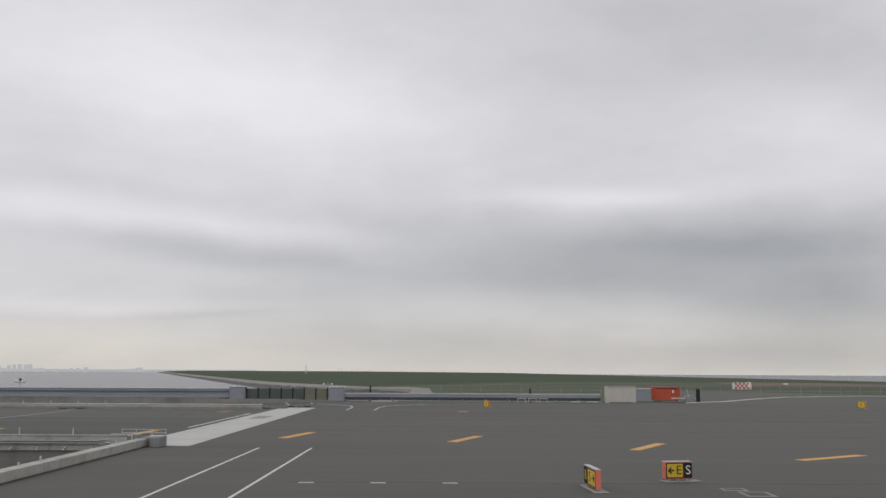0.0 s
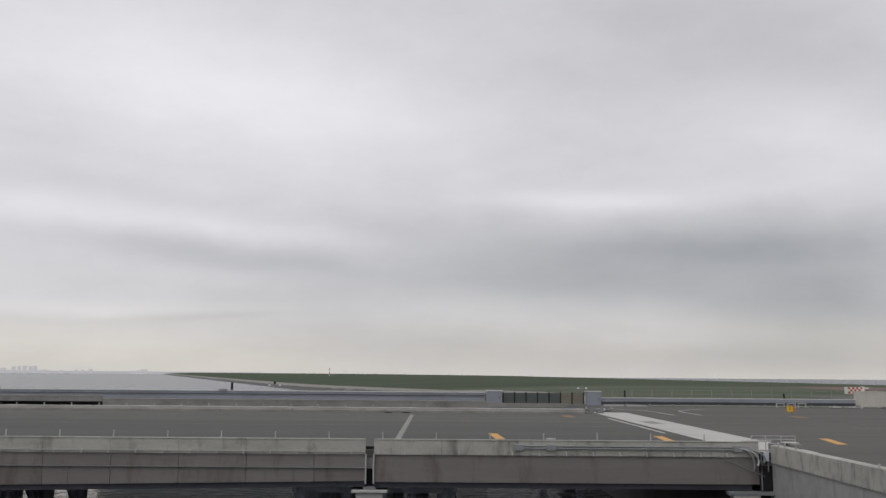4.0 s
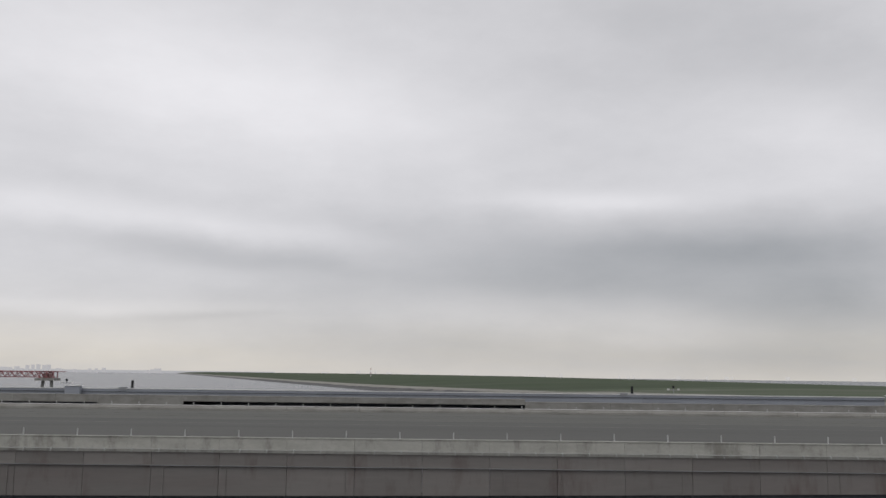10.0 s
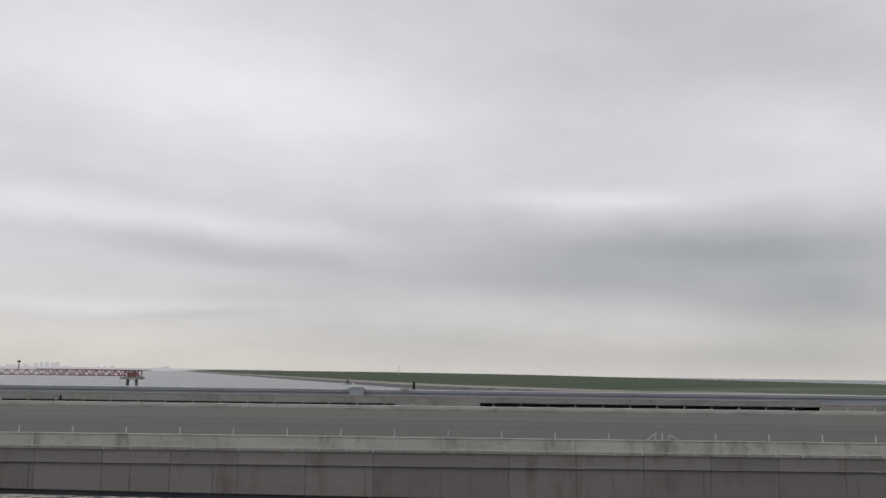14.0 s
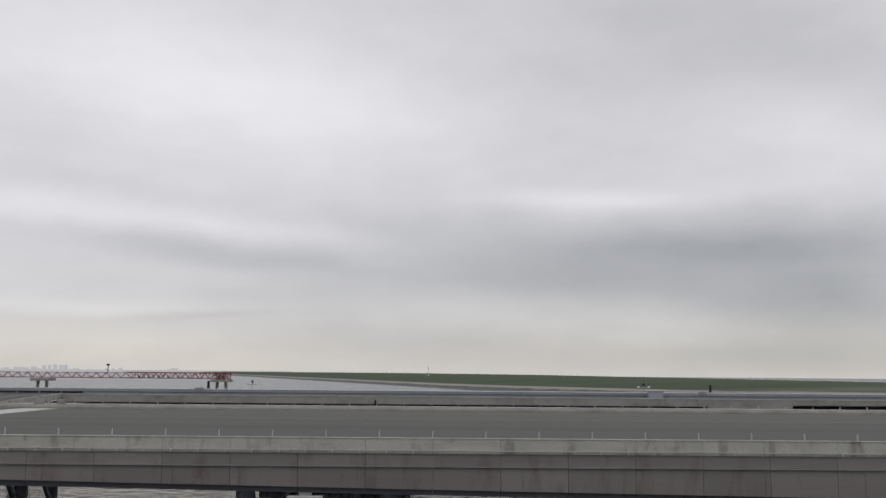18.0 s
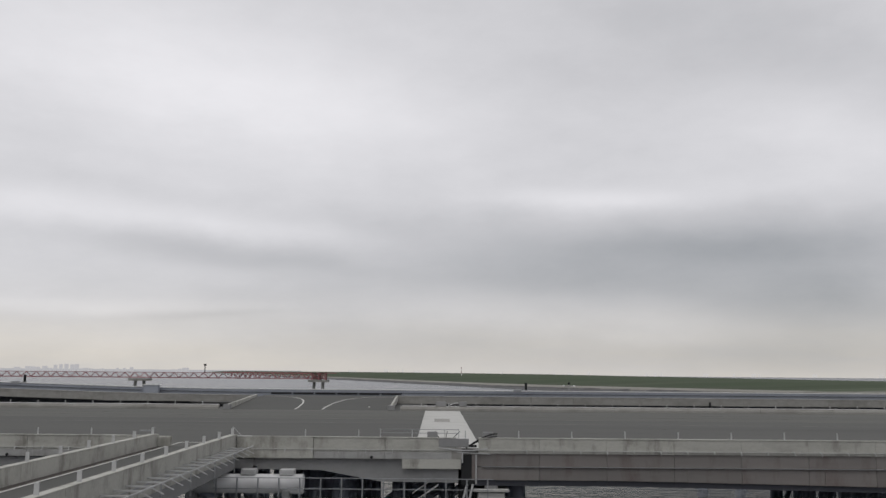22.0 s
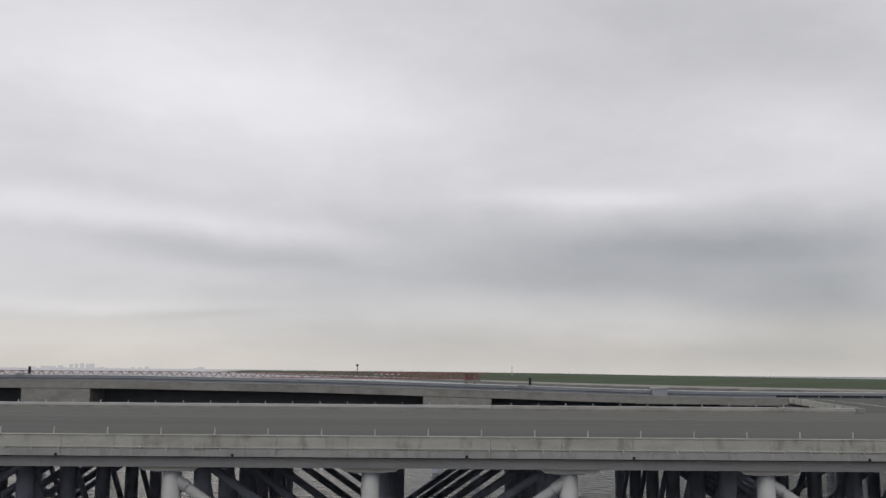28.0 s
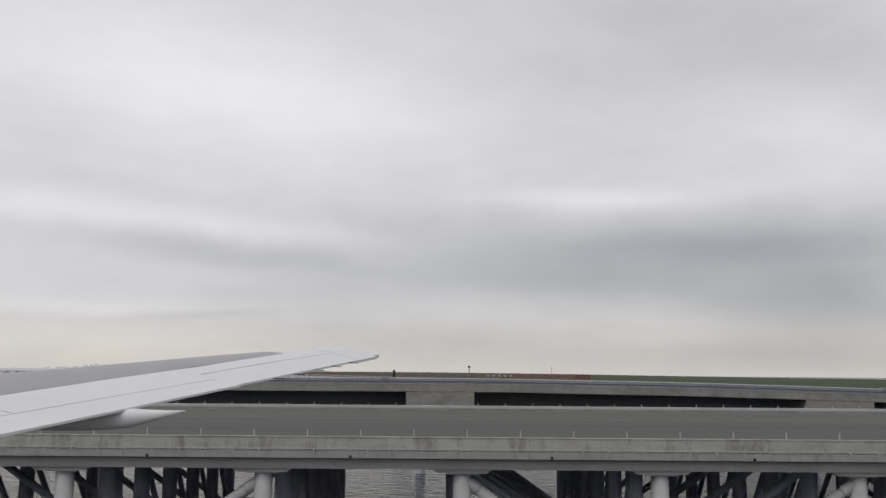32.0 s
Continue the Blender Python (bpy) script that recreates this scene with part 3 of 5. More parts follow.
part("brace_wire", rod(B(), (95.6, EDGE - 0.05, -0.3), (98.6, EDGE - 0.05, -1.6), 0.025, 5), STEEL_MID, conduit)

# the gap at the land, its rail and dark joint
gap = thing("expansion_joint", "dark open expansion joint with white handrails above", "bridge joint")
# shade of the gap painted as a black sheet
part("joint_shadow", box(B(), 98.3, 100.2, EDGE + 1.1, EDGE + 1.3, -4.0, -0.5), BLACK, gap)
part("end_wall", box(B(), 99.35, 100.25, EDGE - 0.1, EDGE + 1.0, -3.2, 0.60), CONCRETE_GREY, gap)
# added black sheet paints the dark of the open joint
part("joint_seal", box(B(), 98.35, 99.3, EDGE + 0.05, EDGE + 0.25, -2.6, -0.9), BLACK, gap, "black sheet painted as the shade in the joint gap")
part("bearing_shelf", box(B(), 96.0, 99.3, EDGE - 0.35, EDGE + 0.4, -2.86, -2.64), STEEL_MID, gap)
part("bearing_block", box(B(), 96.3, 98.2, EDGE - 0.3, EDGE + 0.4, -4.2, -2.87, 0.03), CONCRETE_WHITE, gap)
part("support_stem", box(B(), 96.6, 97.9, EDGE - 0.1, EDGE + 0.4, SEA - 1, -4.21), CONCRETE_GREY, gap)
for z in (0.92, 1.15):
    part("handrail", rod(B(), (97.9, EDGE + 0.25, z), (101.0, EDGE + 0.25, z), 0.022, 6), STEEL_PALE, gap)
for x in (97.9, 98.9, 100.0, 101.0):
    part("rail_post", rod(B(), (x, EDGE + 0.25, 0.0), (x, EDGE + 0.25, 1.17), 0.028, 6), STEEL_PALE, gap)
part("cover_plate", box(B(), 97.2, 99.2, EDGE - 0.05, EDGE + 0.3, 0.77, 0.84), STEEL_PALE, gap)
part("lower_plate", box(B(), 98.2, 99.4, EDGE - 0.12, EDGE + 0.2, 0.14, 0.22), STEEL_PALE, gap)
for x, z0, z1 in ((98.42, -2.6, 0.1), (98.9, -1.3, 0.1)):
    part("vertical_pipe", rod(B(), (x, EDGE - 0.06, z0), (x, EDGE - 0.06, z1), 0.045, 8), STEEL_MID, gap)
part("valve_box", box(B(), 98.6, 98.95, EDGE - 0.16, EDGE + 0.02, -0.55, 0.05, 0.02), STEEL_DARK, gap)
part("end_block", box(B(), 100.29, 100.98, EDGE - 1.0, EDGE + 0.6, 0.0, 0.68, 0.04), CONCRETE_GREY, gap)
part("top_plate", box(B(), 100.0, 101.0, EDGE - 0.4, EDGE + 0.4, 0.70, 0.75), PAINT_WHITE, gap)

# parapet along the abutment, from the joint back towards the driven taxiway
para = thing("concrete_barrier", "pale concrete parapet along the abutment edge", "barrier")
for i in range(6):
    y0 = 29.6 + i * 5.3
    part("panel", prism(B(), [(99.06, -0.66), (99.70, -0.66), (99.70, 0.0), (99.80, 0.0), (99.88, 0.08), (99.88, 0.50), (99.06, 0.50)], "y", y0, y0 + 5.27), CONCRETE, para)
    part("coping", box(B(), 99.08, 99.86, y0, y0 + 5.25, 0.50, 0.55, 0.012), CONCRETE, para)
part("lower_wall", box(B(), 99.16, 99.66, 29.5, EDGE - 0.12, -4.2, -0.67), CONCRETE_LOW, para)
part("edge_strip", box(B(), 99.72, 100.28, 29.5, EDGE - 0.12, -1.2, -0.004), ASPHALT, para, "asphalt strip behind the parapet")
for y, h in ((60.2, 0.30), (59.1, 0.26), (57.3, 0.18), (46.6, 0.22), (44.2, 0.16), (41.6, 0.24), (38.4, 0.12)):
    part("post", box(B(), 99.14, 99.20, y - 0.08, y + 0.08, 0.55, 0.55 + h, 0.01), STEEL_PALE, para, "short pale bracket on the coping")

# concrete end block and haunch where the long girder meets the column bridge
block = thing("end_block", "grey concrete end block beside the open bridge joint", "end block")
part("face", box(B(), -150.85, -146.75, EDGE - 0.035, EDGE + 1.0, -1.38, -0.73), CONCRETE, block)
part("face", box(B(), -162.44, -157.1, EDGE - 0.03, EDGE + 0.32, -0.72, 0.71), CONCRETE, block)
part("face_coping", box(B(), -162.44, -161.42, EDGE - 0.06, EDGE + 0.33, 0.712, 0.775), CONCRETE_WHITE, block)
part("dark_face", box(B(), -147.4, -146.7, EDGE - 0.032, EDGE + 0.9, -0.72, 0.05), CONCRETE_DARK, block)
part("haunch", prism(B(), [(-161.0, -0.73), (-146.9, -0.73), (-146.9, -2.35), (-152.4, -2.30), (-156.6, -1.55), (-161.0, -1.52)], "y", EDGE + 0.30, EDGE + 1.6), CONCRETE_GREY, block)
# black sheet behind the gap, painted shade
part("joint_shadow", box(B(), -146.9, -145.6, EDGE + 1.0, EDGE + 1.2, -3.5, 0.2), BLACK, block)
part("crooked_plate", box(B(), -148.3, -146.2, EDGE - 0.07, EDGE + 0.1, 0.12, 0.70, 0.02), CONCRETE_GREY, block, "grey steel cover plate")
part("lower_plate", beam(B(), (-147.0, EDGE - 0.05, -0.24), (-144.7, EDGE - 0.08, -0.34), 0.07, 0.06), STEEL_PALE, block)
part("edge_pipe", rod(B(), (-145.68, EDGE - 0.02, -2.4), (-145.68, EDGE - 0.02, -0.4), 0.05, 8), STEEL_PALE, block, "pale pipe beside the open joint")
part("edge_pipe", rod(B(), (-146.65, EDGE - 0.06, -0.95), (-146.65, EDGE - 0.06, -0.3), 0.05, 8), STEEL_PALE, block, "pale pipe beside the open joint")
# black sheet again, in place of shade inside this joint
part("joint_seal", box(B(), -146.7, -145.75, EDGE + 0.1, EDGE + 0.3, -2.5, -0.45), BLACK, block, "black sheet painted as the shade in the joint gap")
for i in range(2):
    part("sagging_pipe", rod(B(), (-146.3 + 0.4 * i, EDGE - 0.1, -2.4), (-146.9 + 0.5 * i, EDGE - 0.1, -4.6), 0.08, 8), STEEL_PALE, block)
sheet = B()
for i in range(8):
    a, b = i / 8, (i + 1) / 8
    beam(sheet, (-148.3 + 3.4 * a, EDGE - 0.12, 0.10 - 0.20 * math.sin(a * math.pi * 0.9)), (-148.3 + 3.4 * b, EDGE - 0.12, 0.10 - 0.20 * math.sin(b * math.pi * 0.9)), 0.05, 0.08)
part("cover_sheet", sheet, STEEL_PALE, block, "bent pale edge of the cover plate")
for x in (-148.75, -144.85):
    part("lamp_box", box(B(), x - 0.36, x + 0.36, EDGE + 0.1, EDGE + 0.4, 0.72, 1.15, 0.03), CONCRETE_GREY, block)
for lift, r in ((1.0, 0.05), (0.82, 0.035)):
    cable = B()
    for i in range(8):
        a, b = i / 8, (i + 1) / 8
        rod(cable, (-146.4 + 2.2 * a, EDGE + 0.1, 0.05 + lift * math.sin(a * 1.5)), (-146.4 + 2.2 * b, EDGE + 0.1, 0.05 + lift * math.sin(b * 1.5)), r, 6)
    part("cable", cable, BLACK, block, "black cable bowed over the joint")
for x in (-152.4, -150.2, -147.9, -146.9):
    part("rail_post", rod(B(), (x, EDGE + 0.15, 0.7), (x, EDGE + 0.15, 1.32), 0.028, 6), STEEL_PALE, block)
for z in (1.05, 1.30):
    part("hand_rail", rod(B(), (-152.4, EDGE + 0.15, z), (-146.9, EDGE + 0.15, z), 0.022, 6), STEEL_MID, block)
for i in range(3):
    part("cross_bar", rod(B(), (-148.3 + 0.5 * i, EDGE + 0.16, 0.75), (-148.6 + 0.9 * i, EDGE + 0.16, 1.2), 0.022, 5), BLACK, block)

# ---- column bridge: beam, columns with flared heads, braces ----
edge_beam = thing("edge_beam", "grey concrete edge beam above round columns", "bridge beam")
x = -161.3
while x > LEFT:
    x1 = x - 14.07 if x < -161.3 else x - 3.7
    part("beam_span", box(B(), x1 + 0.02, x, EDGE + 0.22, EDGE + 1.4, -1.48, -0.74), CONCRETE_GREY, edge_beam)
    x = x1
# thin black strip paints the shadow line below the barrier foot
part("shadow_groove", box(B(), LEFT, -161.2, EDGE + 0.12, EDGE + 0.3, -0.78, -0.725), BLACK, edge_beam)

def round_sides(ob):
    for p in ob.data.polygons:
        p.use_smooth = len(p.vertices) == 4
    return ob


BAY = 14.07
FOOT = SEA - 0.8


def column(x, lean):
    """A front column; lean -1 or 1 gives it a brace that slants down to that side."""
    c = thing("bridge_column", "round pale steel column with a flared head" + (" and a slanting brace" if lean else ""), "column", "columns of the taxiway bridge", at=(x, EDGE + 1.15, 0))
    round_sides(part("shaft", rod(B(), (0, 0, FOOT), (0, 0, -1.82), 0.64, 24), STEEL_PALE, c))
    part("head", prism(B(), [(-2.1, -1.49), (2.1, -1.49), (1.75, -1.74), (-1.75, -1.74)], "y", -0.85, 0.9), CONCRETE_DARK, c, "pale flared head")
    part("head_plate", box(B(), -1.15, 1.15, -0.75, 0.75, -1.82, -1.745), STEEL_DARK, c)
    if lean:
        round_sides(part("brace", rod(B(), (lean * 0.1, 0.0, -2.3), (lean * (BAY - 0.2), 0.0, SEA), 0.36, 14), STEEL_PALE, c))
        part("collar", rod(B(), (lean * 0.35, 0.0, -2.46), (lean * 1.1, 0.0, -2.96), 0.43, 14), STEEL_PALE, c)
    return c


MID = -240.5
for k in range(-3, 2):
    if k == 1:
        column(MID + 3 * BAY * k, 0)
        continue
    if k == -3:
        column(MID + 3 * BAY * k + BAY, -1)
        continue
    for step, lean in ((-1, 1), (0, 0), (1, -1)):
        column(MID + 3 * BAY * k + step * BAY, lean)
column(MID + 2 * BAY, 1)
column(MID + 4 * BAY, -1)

# steel jackets standing in the sea below the decks
LEG = mesh_of("leg", rod(B(), (0, 0, FOOT), (0, 0, -1.3), 0.70, 12), STEEL_DARK)
PILE = mesh_of("tubular_leg", rod(B(), (0, 0, FOOT), (0.5, 0, -1.3), 0.50, 10), STEEL_DARK)
PILE_B = mesh_of("tubular_leg", rod(B(), (0.9, 0, FOOT), (-0.5, 0, -1.3), 0.42, 10), STEEL_DARK)
DOWN = mesh_of("brace", rod(B(), (-BAY, 0, -2.0), (-0.2, 0, SEA), 0.36, 8), STEEL_DARK)
UP = mesh_of("brace", rod(B(), (BAY, 0, -2.0), (0.2, 0, SEA), 0.36, 8), STEEL_DARK)
CROSS = mesh_of("brace", rod(B(), (0, -4.1, -2.0), (0, 4.1, SEA), 0.30, 8), STEEL_DARK)
for mesh_ in (LEG, PILE, PILE_B, DOWN, UP, CROSS):
    for p in mesh_.polygons:
        p.use_smooth = len(p.vertices) == 4


HEAD = mesh_of("head_beam", box(B(), -BAY - 0.7, BAY + 0.7, -0.5, 0.5, -1.95, -1.32), STEEL_DARK)
HEAD_SMALL = mesh_of("head_beam", box(B(), -6.3, 6.3, -0.5, 0.5, -3.7, -1.32), STEEL_DARK)


def jacket(at, label, rows):
    """Three legs abreast, row behind row, with braces that meet at the foot of the middle leg."""
    j = thing("steel_jacket", label, "jacket pier", "steel jackets under the bridge", at=(at, 0, 0))
    for r, y in enumerate(rows):
        for lx in (-BAY, 0, BAY):
            again("leg", LEG, j, lx, y)
        again("brace", DOWN, j, 0, y)
        again("brace", UP, j, 0, y)
        if r:
            for lx in (-BAY, 0, BAY):
                again("brace", CROSS, j, lx, y - 4.1)
    for y in rows:
        again("head_beam", HEAD, j, 0, y)
    return j


for k in range(-2, 2):
    jacket(MID + 3 * BAY * k, "dark steel jacket of round legs and slanting braces", (70.9, 79.1, 87.3, 95.5, 103.7, 111.9))
beside = jacket(MID + 6 * BAY, "dark steel jacket beside the link road", (70.9, 79.1, 87.3, 95.5, 103.7, 111.9))
for y in (79.1, 87.3, 95.5):
    for lx in (-6.2, -3.0, 4.4, 8.6):
        again("leg", LEG, beside, lx, y)


def small_jacket(at):
    j = thing("steel_jacket", "dark steel jacket under the steel span", "jacket pier", "steel jackets under the bridge", at=(at, 0, 0))
    for r, y in enumerate((68.0, 77.0, 86.0, 95.0, 104.0)):
        for lx in (-5.5, 0.2, 5.5):
            again("leg", LEG, j, lx, y)
        again("tubular_leg", PILE, j, -2.6, y + 1.5)
        again("tubular_leg", PILE_B, j, 2.9, y + 2.5)
        if r:
            for lx in (-5.5, 5.5):
                again("brace", CROSS, j, lx, y - 4.5)
    for y in (68.0, 77.0, 86.0, 95.0, 104.0):
        again("head_beam", HEAD_SMALL, j, 0, y)


for x in (71.0, 28.6, -14.0, -57.0, -102.8):
    small_jacket(x)

# plain pier walls that carry the driven taxiway
own_pier = mesh_of("pier_wall", box(B(), -1.2, 1.2, -26, 25, SEA - 1, -1.62, 0.05), CONCRETE_GREY)
for i in range(18):
    tagged(again("bridge_pier", own_pier, None, 76.0 - 42.2 * i), "plain grey concrete pier wall under the taxiway", "pier", "piers of the driven taxiway")

# ---- link road between the taxiways ----
link = thing("link_road", "narrow asphalt link road with pale parapets crossing the gap", "link road", kind="structure")
part("carriageway", box(B(), -168.0, -162.9, 29.42, EDGE + 0.32, -0.6, 0.0), ASPHALT_ROAD, link)
part("verge", box(B(), -168.0, -167.50, 29.42, EDGE - 0.6, 0.0, 0.01), surface("brown_dusty_verge", (0.075, 0.066, 0.060), 0.95, grain=5), link, "dusty dark verge")
part("stop_line", box(B(), -167.4, -163.0, EDGE + 3.4, EDGE + 3.56, 0.004, 0.014), PAINT_WHITE, link)
for xl in (-167.45, -163.70):
    part("edge_line", box(B(), xl, xl + 0.14, 29.5, EDGE + 0.3, 0.0, 0.012), PAINT_WHITE, link, "white edge line")
    part("edge_line", box(B(), xl, xl + 0.14, EDGE + 0.34, EDGE + 3.4, 0.002, 0.014), PAINT_WHITE, link, "white edge line")
for x0, x1 in ((-168.42, -168.02), (-162.88, -162.48)):
    for i in range(8):
        y0 = 29.5 + i * 4.05
        part("parapet", box(B(), x0, x1, y0, y0 + 4.03, -0.75, 0.84, 0.02), CONCRETE, link)
    part("coping", box(B(), x0 - 0.02, x1 + 0.02, 29.5, EDGE - 0.2, 0.84, 0.88), CONCRETE, link)
    for i in range(9):
        part("stub", box(B(), (x0 + x1) / 2 - 0.09, (x0 + x1) / 2 + 0.09, 31.5 + i * 3.7, 31.56 + i * 3.7, 0.88, 1.32), STEEL_PALE, link)
for i in range(2):
    part("end_stay", rod(B(), (-162.68 + 0.5 * i, EDGE - 0.15, 0.84), (-162.72 + 0.02 * i, EDGE - 0.15, 1.4), 0.022, 5), STEEL_PALE, link)
    part("end_plate", box(B(), -169.5 + 0.2 * i, -168.75 + 0.2 * i, EDGE - 0.05, EDGE + 0.2, 0.64 + 0.42 * i, 0.68 + 0.42 * i), STEEL_MID, link, "pale plate on the barrier end")
part("deck_beam", box(B(), -168.4, -162.5, 29.5, EDGE - 0.1, -1.5, -0.76), CONCRETE_GREY, link)
for side, xs in ((1, -162.46), (-1, -168.44)):
    rib_mesh = mesh_of("rack_rib", beam(beam(B(), (0.0, 0, 0.12), (side * 1.30, 0, 0.10), 0.06, 0.08), (side * 1.05, 0, 0.12), (side * 1.75, 0, -0.22), 0.045, 0.045), STEEL_PALE)
    for i in range(20):
        again("rack_rib", rib_mesh, link, xs, 31.0 + i * 1.48)
    for off, z in ((1.34, 0.15), (0.55, 0.04)):
        part("rack_rail", beam(B(), (xs + side * off, 30.5, z), (xs + side * off, EDGE - 0.8, z), 0.05, 0.06), STEEL_PALE if off > 1 else STEEL_MID, link)
    for i in range(6):
        y = 32.0 + i * 5.0
        part("rack_hanger", beam(B(), (xs + side * 0.95, y, -0.05), (xs + side * 0.95, y, -1.3), 0.06, 0.06), STEEL_MID, link)
tank = thing("storage_pipe", "big white horizontal pipe with boxes on top under the bridge", "pipe")
part("shell", rod(B(), (-173.5, 60.2, -2.30), (-157.5, 60.2, -2.30), 0.64, 32), TANK_WHITE, tank, smooth=False)
for p in tank.children[0].data.polygons:
    p.use_smooth = len(p.vertices) == 4
for x in (-172.3, -169.7, -161.2, -158.6):
    part("top_box", box(B(), x - 0.5, x + 0.5, 59.8, 60.7, -1.70, -1.33, 0.03), STEEL_PALE, tank)
for x in (-172.0, -165.0, -158.6):
    part("saddle", box(B(), x - 0.25, x + 0.25, 59.6, 60.8, SEA - 0.5, -2.72), CONCRETE_GREY, tank)
walkway = thing("service_walkway", "steel service walkway with posts and handrails below the deck", "walkway")
part("floor_grid", box(B(), -163.5, -144.5, 59.2, 60.5, -3.42, -3.29), STEEL_PALE, walkway)
for i in range(14):
    x = -163.2 + i * 1.4
    part("post", box(B(), x - 0.045, x + 0.045, 59.2, 59.29, -3.29, -1.80), STEEL_MID, walkway)
for z in (-1.80, -2.50):
    part("handrail", rod(B(), (-163.4, 59.25, z), (-144.6, 59.25, z), 0.028, 6), STEEL_MID, walkway)
for i in range(3):
    part("walkway_leg", rod(B(), (-161 + i * 7, 59.9, SEA - 0.5), (-161 + i * 7, 59.9, -3.43), 0.14, 8), STEEL_DARK, walkway)

# ---- markings, joints and fittings on the deck ----
def marking(name, bm, material, label, category="road marking"):
    return tagged(part(name, bm, material), label, category)


def turned(x, y, w, l, angle, z0, z1):
    bm_ = B()
    bmesh.ops.create_cube(bm_, size=1.0, matrix=Matrix.Translation((x, y, (z0 + z1) / 2)) @ Matrix.Rotation(radians(angle), 4, "Z") @ Matrix.Diagonal((w, l, z1 - z0, 1)))
    return bm_


for x, y, a in ((80.85, 75.9, 2), (95.0, 74.2, -4), (108.55, 72.6, -12), (122.35, 69.4, -21), (135.3, 63.1, -30), (145.1, 55.6, -58), (155.0, 50.5, -64)):
    tagged(marking("orange_marking", turned(x, y, 0.80, 6.5, a, 0.004, 0.016), PAINT_ORANGE, "worn orange painted bar on grey asphalt", "taxiway marking"), group="orange bars of the taxiway")
for x, y in ((92.6, 112.5), (123.4, 115.0)):
    marking("orange_marking", turned(x, y, 1.3, 4.5, 0, 0.004, 0.016), surface("faded_orange_paint", (0.26, 0.16, 0.09), 0.9, grain=8, vary=0.3), "faded orange painted bar on grey asphalt", "taxiway marking")
for x0, x1, y0, y1 in ((97.9, 102.65, EDGE + 0.35, 124.3), (-150.0, -145.3, EDGE + 0.35, 119.3)):
    strip = thing("joint_strip", "pale concrete strip across the taxiway at a bridge joint", "joint strip", "pale joint strips")
    n = 9
    for i in range(n):
        a, b = y0 + (y1 - y0) * i / n, y0 + (y1 - y0) * (i + 1) / n
        part("slab", box(B(), x0, x1, a, b - 0.05, 0.0, 0.022), CONCRETE_WHITE, strip)
    part("patch", box(B(), x0 + 1.3, x0 + 3.0, (y0 + y1) / 2 + 3, (y0 + y1) / 2 + 9, 0.022, 0.028), CONCRETE_DARK, strip, "darker repair patch")
joint_line = thing("joint_strip", "thin pale joint line across the taxiway", "joint strip")
part("line", box(B(), 72.25, 72.7, EDGE + 0.4, 113.5, 0.004, 0.014), CONCRETE_DARK, joint_line)
part("edge", box(B(), 72.72, 72.8, EDGE + 0.4, 113.5, 0.004, 0.012), PAINT_FAINT, joint_line)
marking("white_line", box(B(), 96.8, 97.05, 81.5, 108.0, 0.005, 0.016), PAINT_WHITE, "thin pale line beside the joint strip")
for xl in (107.7, 111.35):
    marking("white_line", box(B(), xl, xl + 0.16, 29.6, 60.8, 0.0, 0.014), PAINT_WHITE, "white edge line of the service road on asphalt")
for i in range(3):
    x = 113.5 + 3.45 * i
    tagged(marking("white_dash", box(B(), x, x + 0.74, 42.3, 42.48, 0.0, 0.014), PAINT_WHITE, "short white dash on the apron"), group="white dashes on the apron")
marking("seam", box(B(), 113, 200, 42.52, 42.57, 0.0, 0.006), ASPHALT_ROAD, "dark thin pavement seam", "pavement seam")
for x0, y0, w, d in ((133.2, 40.1, 1.15, 0.85), (133.65, 38.3, 1.3, 1.45)):
    cover = thing("manhole_cover", "square pit cover with a pale concrete frame", "manhole cover", "pit covers")
    part("lid", box(B(), x0 + 0.16, x0 + w - 0.16, y0 + 0.16, y0 + d - 0.16, 0.0, 0.012), ASPHALT_ROAD, cover)
    fr = B()
    for a in ((x0, x0 + w, y0, y0 + 0.15), (x0, x0 + w, y0 + d - 0.15, y0 + d), (x0, x0 + 0.15, y0 + 0.15, y0 + d - 0.15), (x0 + w - 0.15, x0 + w, y0 + 0.15, y0 + d - 0.15)):
        box(fr, *a, 0.0, 0.02)
    part("frame", fr, CONCRETE_DARK, cover)


def flare(cx, half, y_in, y_out, reach):
    """Two white lines that leave the taxiway and swing outwards."""
    for s in (-1, 1):
        pts = [(cx + s * half, y_in), (cx + s * half, y_in + 9.0), (cx + s * (half + 0.7), y_in + 14.0), (cx + s * (half + 2.8), y_in + 17.5), (cx + s * (half + reach * 0.65), y_in + 19.6), (cx + s * (half + reach), y_out)]
        bm_ = B()
        for (ax, ay), (bx, by) in zip(pts, pts[1:]):
            beam(bm_, (ax, ay, 0.012), (bx, by, 0.012), 0.2, 0.01)
        marking("white_line", bm_, PAINT_WHITE, "white line that swings outwards at the road mouth")


def mouth_height(y):
    """The road mouth climbs to the service road."""
    return 1.1 * min(1.0, max(0.0, (y - 121) / 22))


for side in (-1, 1):
    pts = [(-166.2 + side * d, y) for d, y in ((1.9, 121.2), (1.9, 124.0), (2.2, 130.0), (2.8, 134.8), (3.6, 138.0), (4.8, 140.6), (6.2, 142.0), (7.9, 143.2), (10.5, 144.2))]
    bm = B()
    for (ax, ay), (bx, by) in zip(pts, pts[1:]):
        beam(bm, (ax, ay, mouth_height(ay) + 0.012), (bx, by, mouth_height(by) + 0.012), 0.22, 0.012)
    marking("white_line", bm, PAINT_WHITE, "white line that swings outwards at the road mouth")
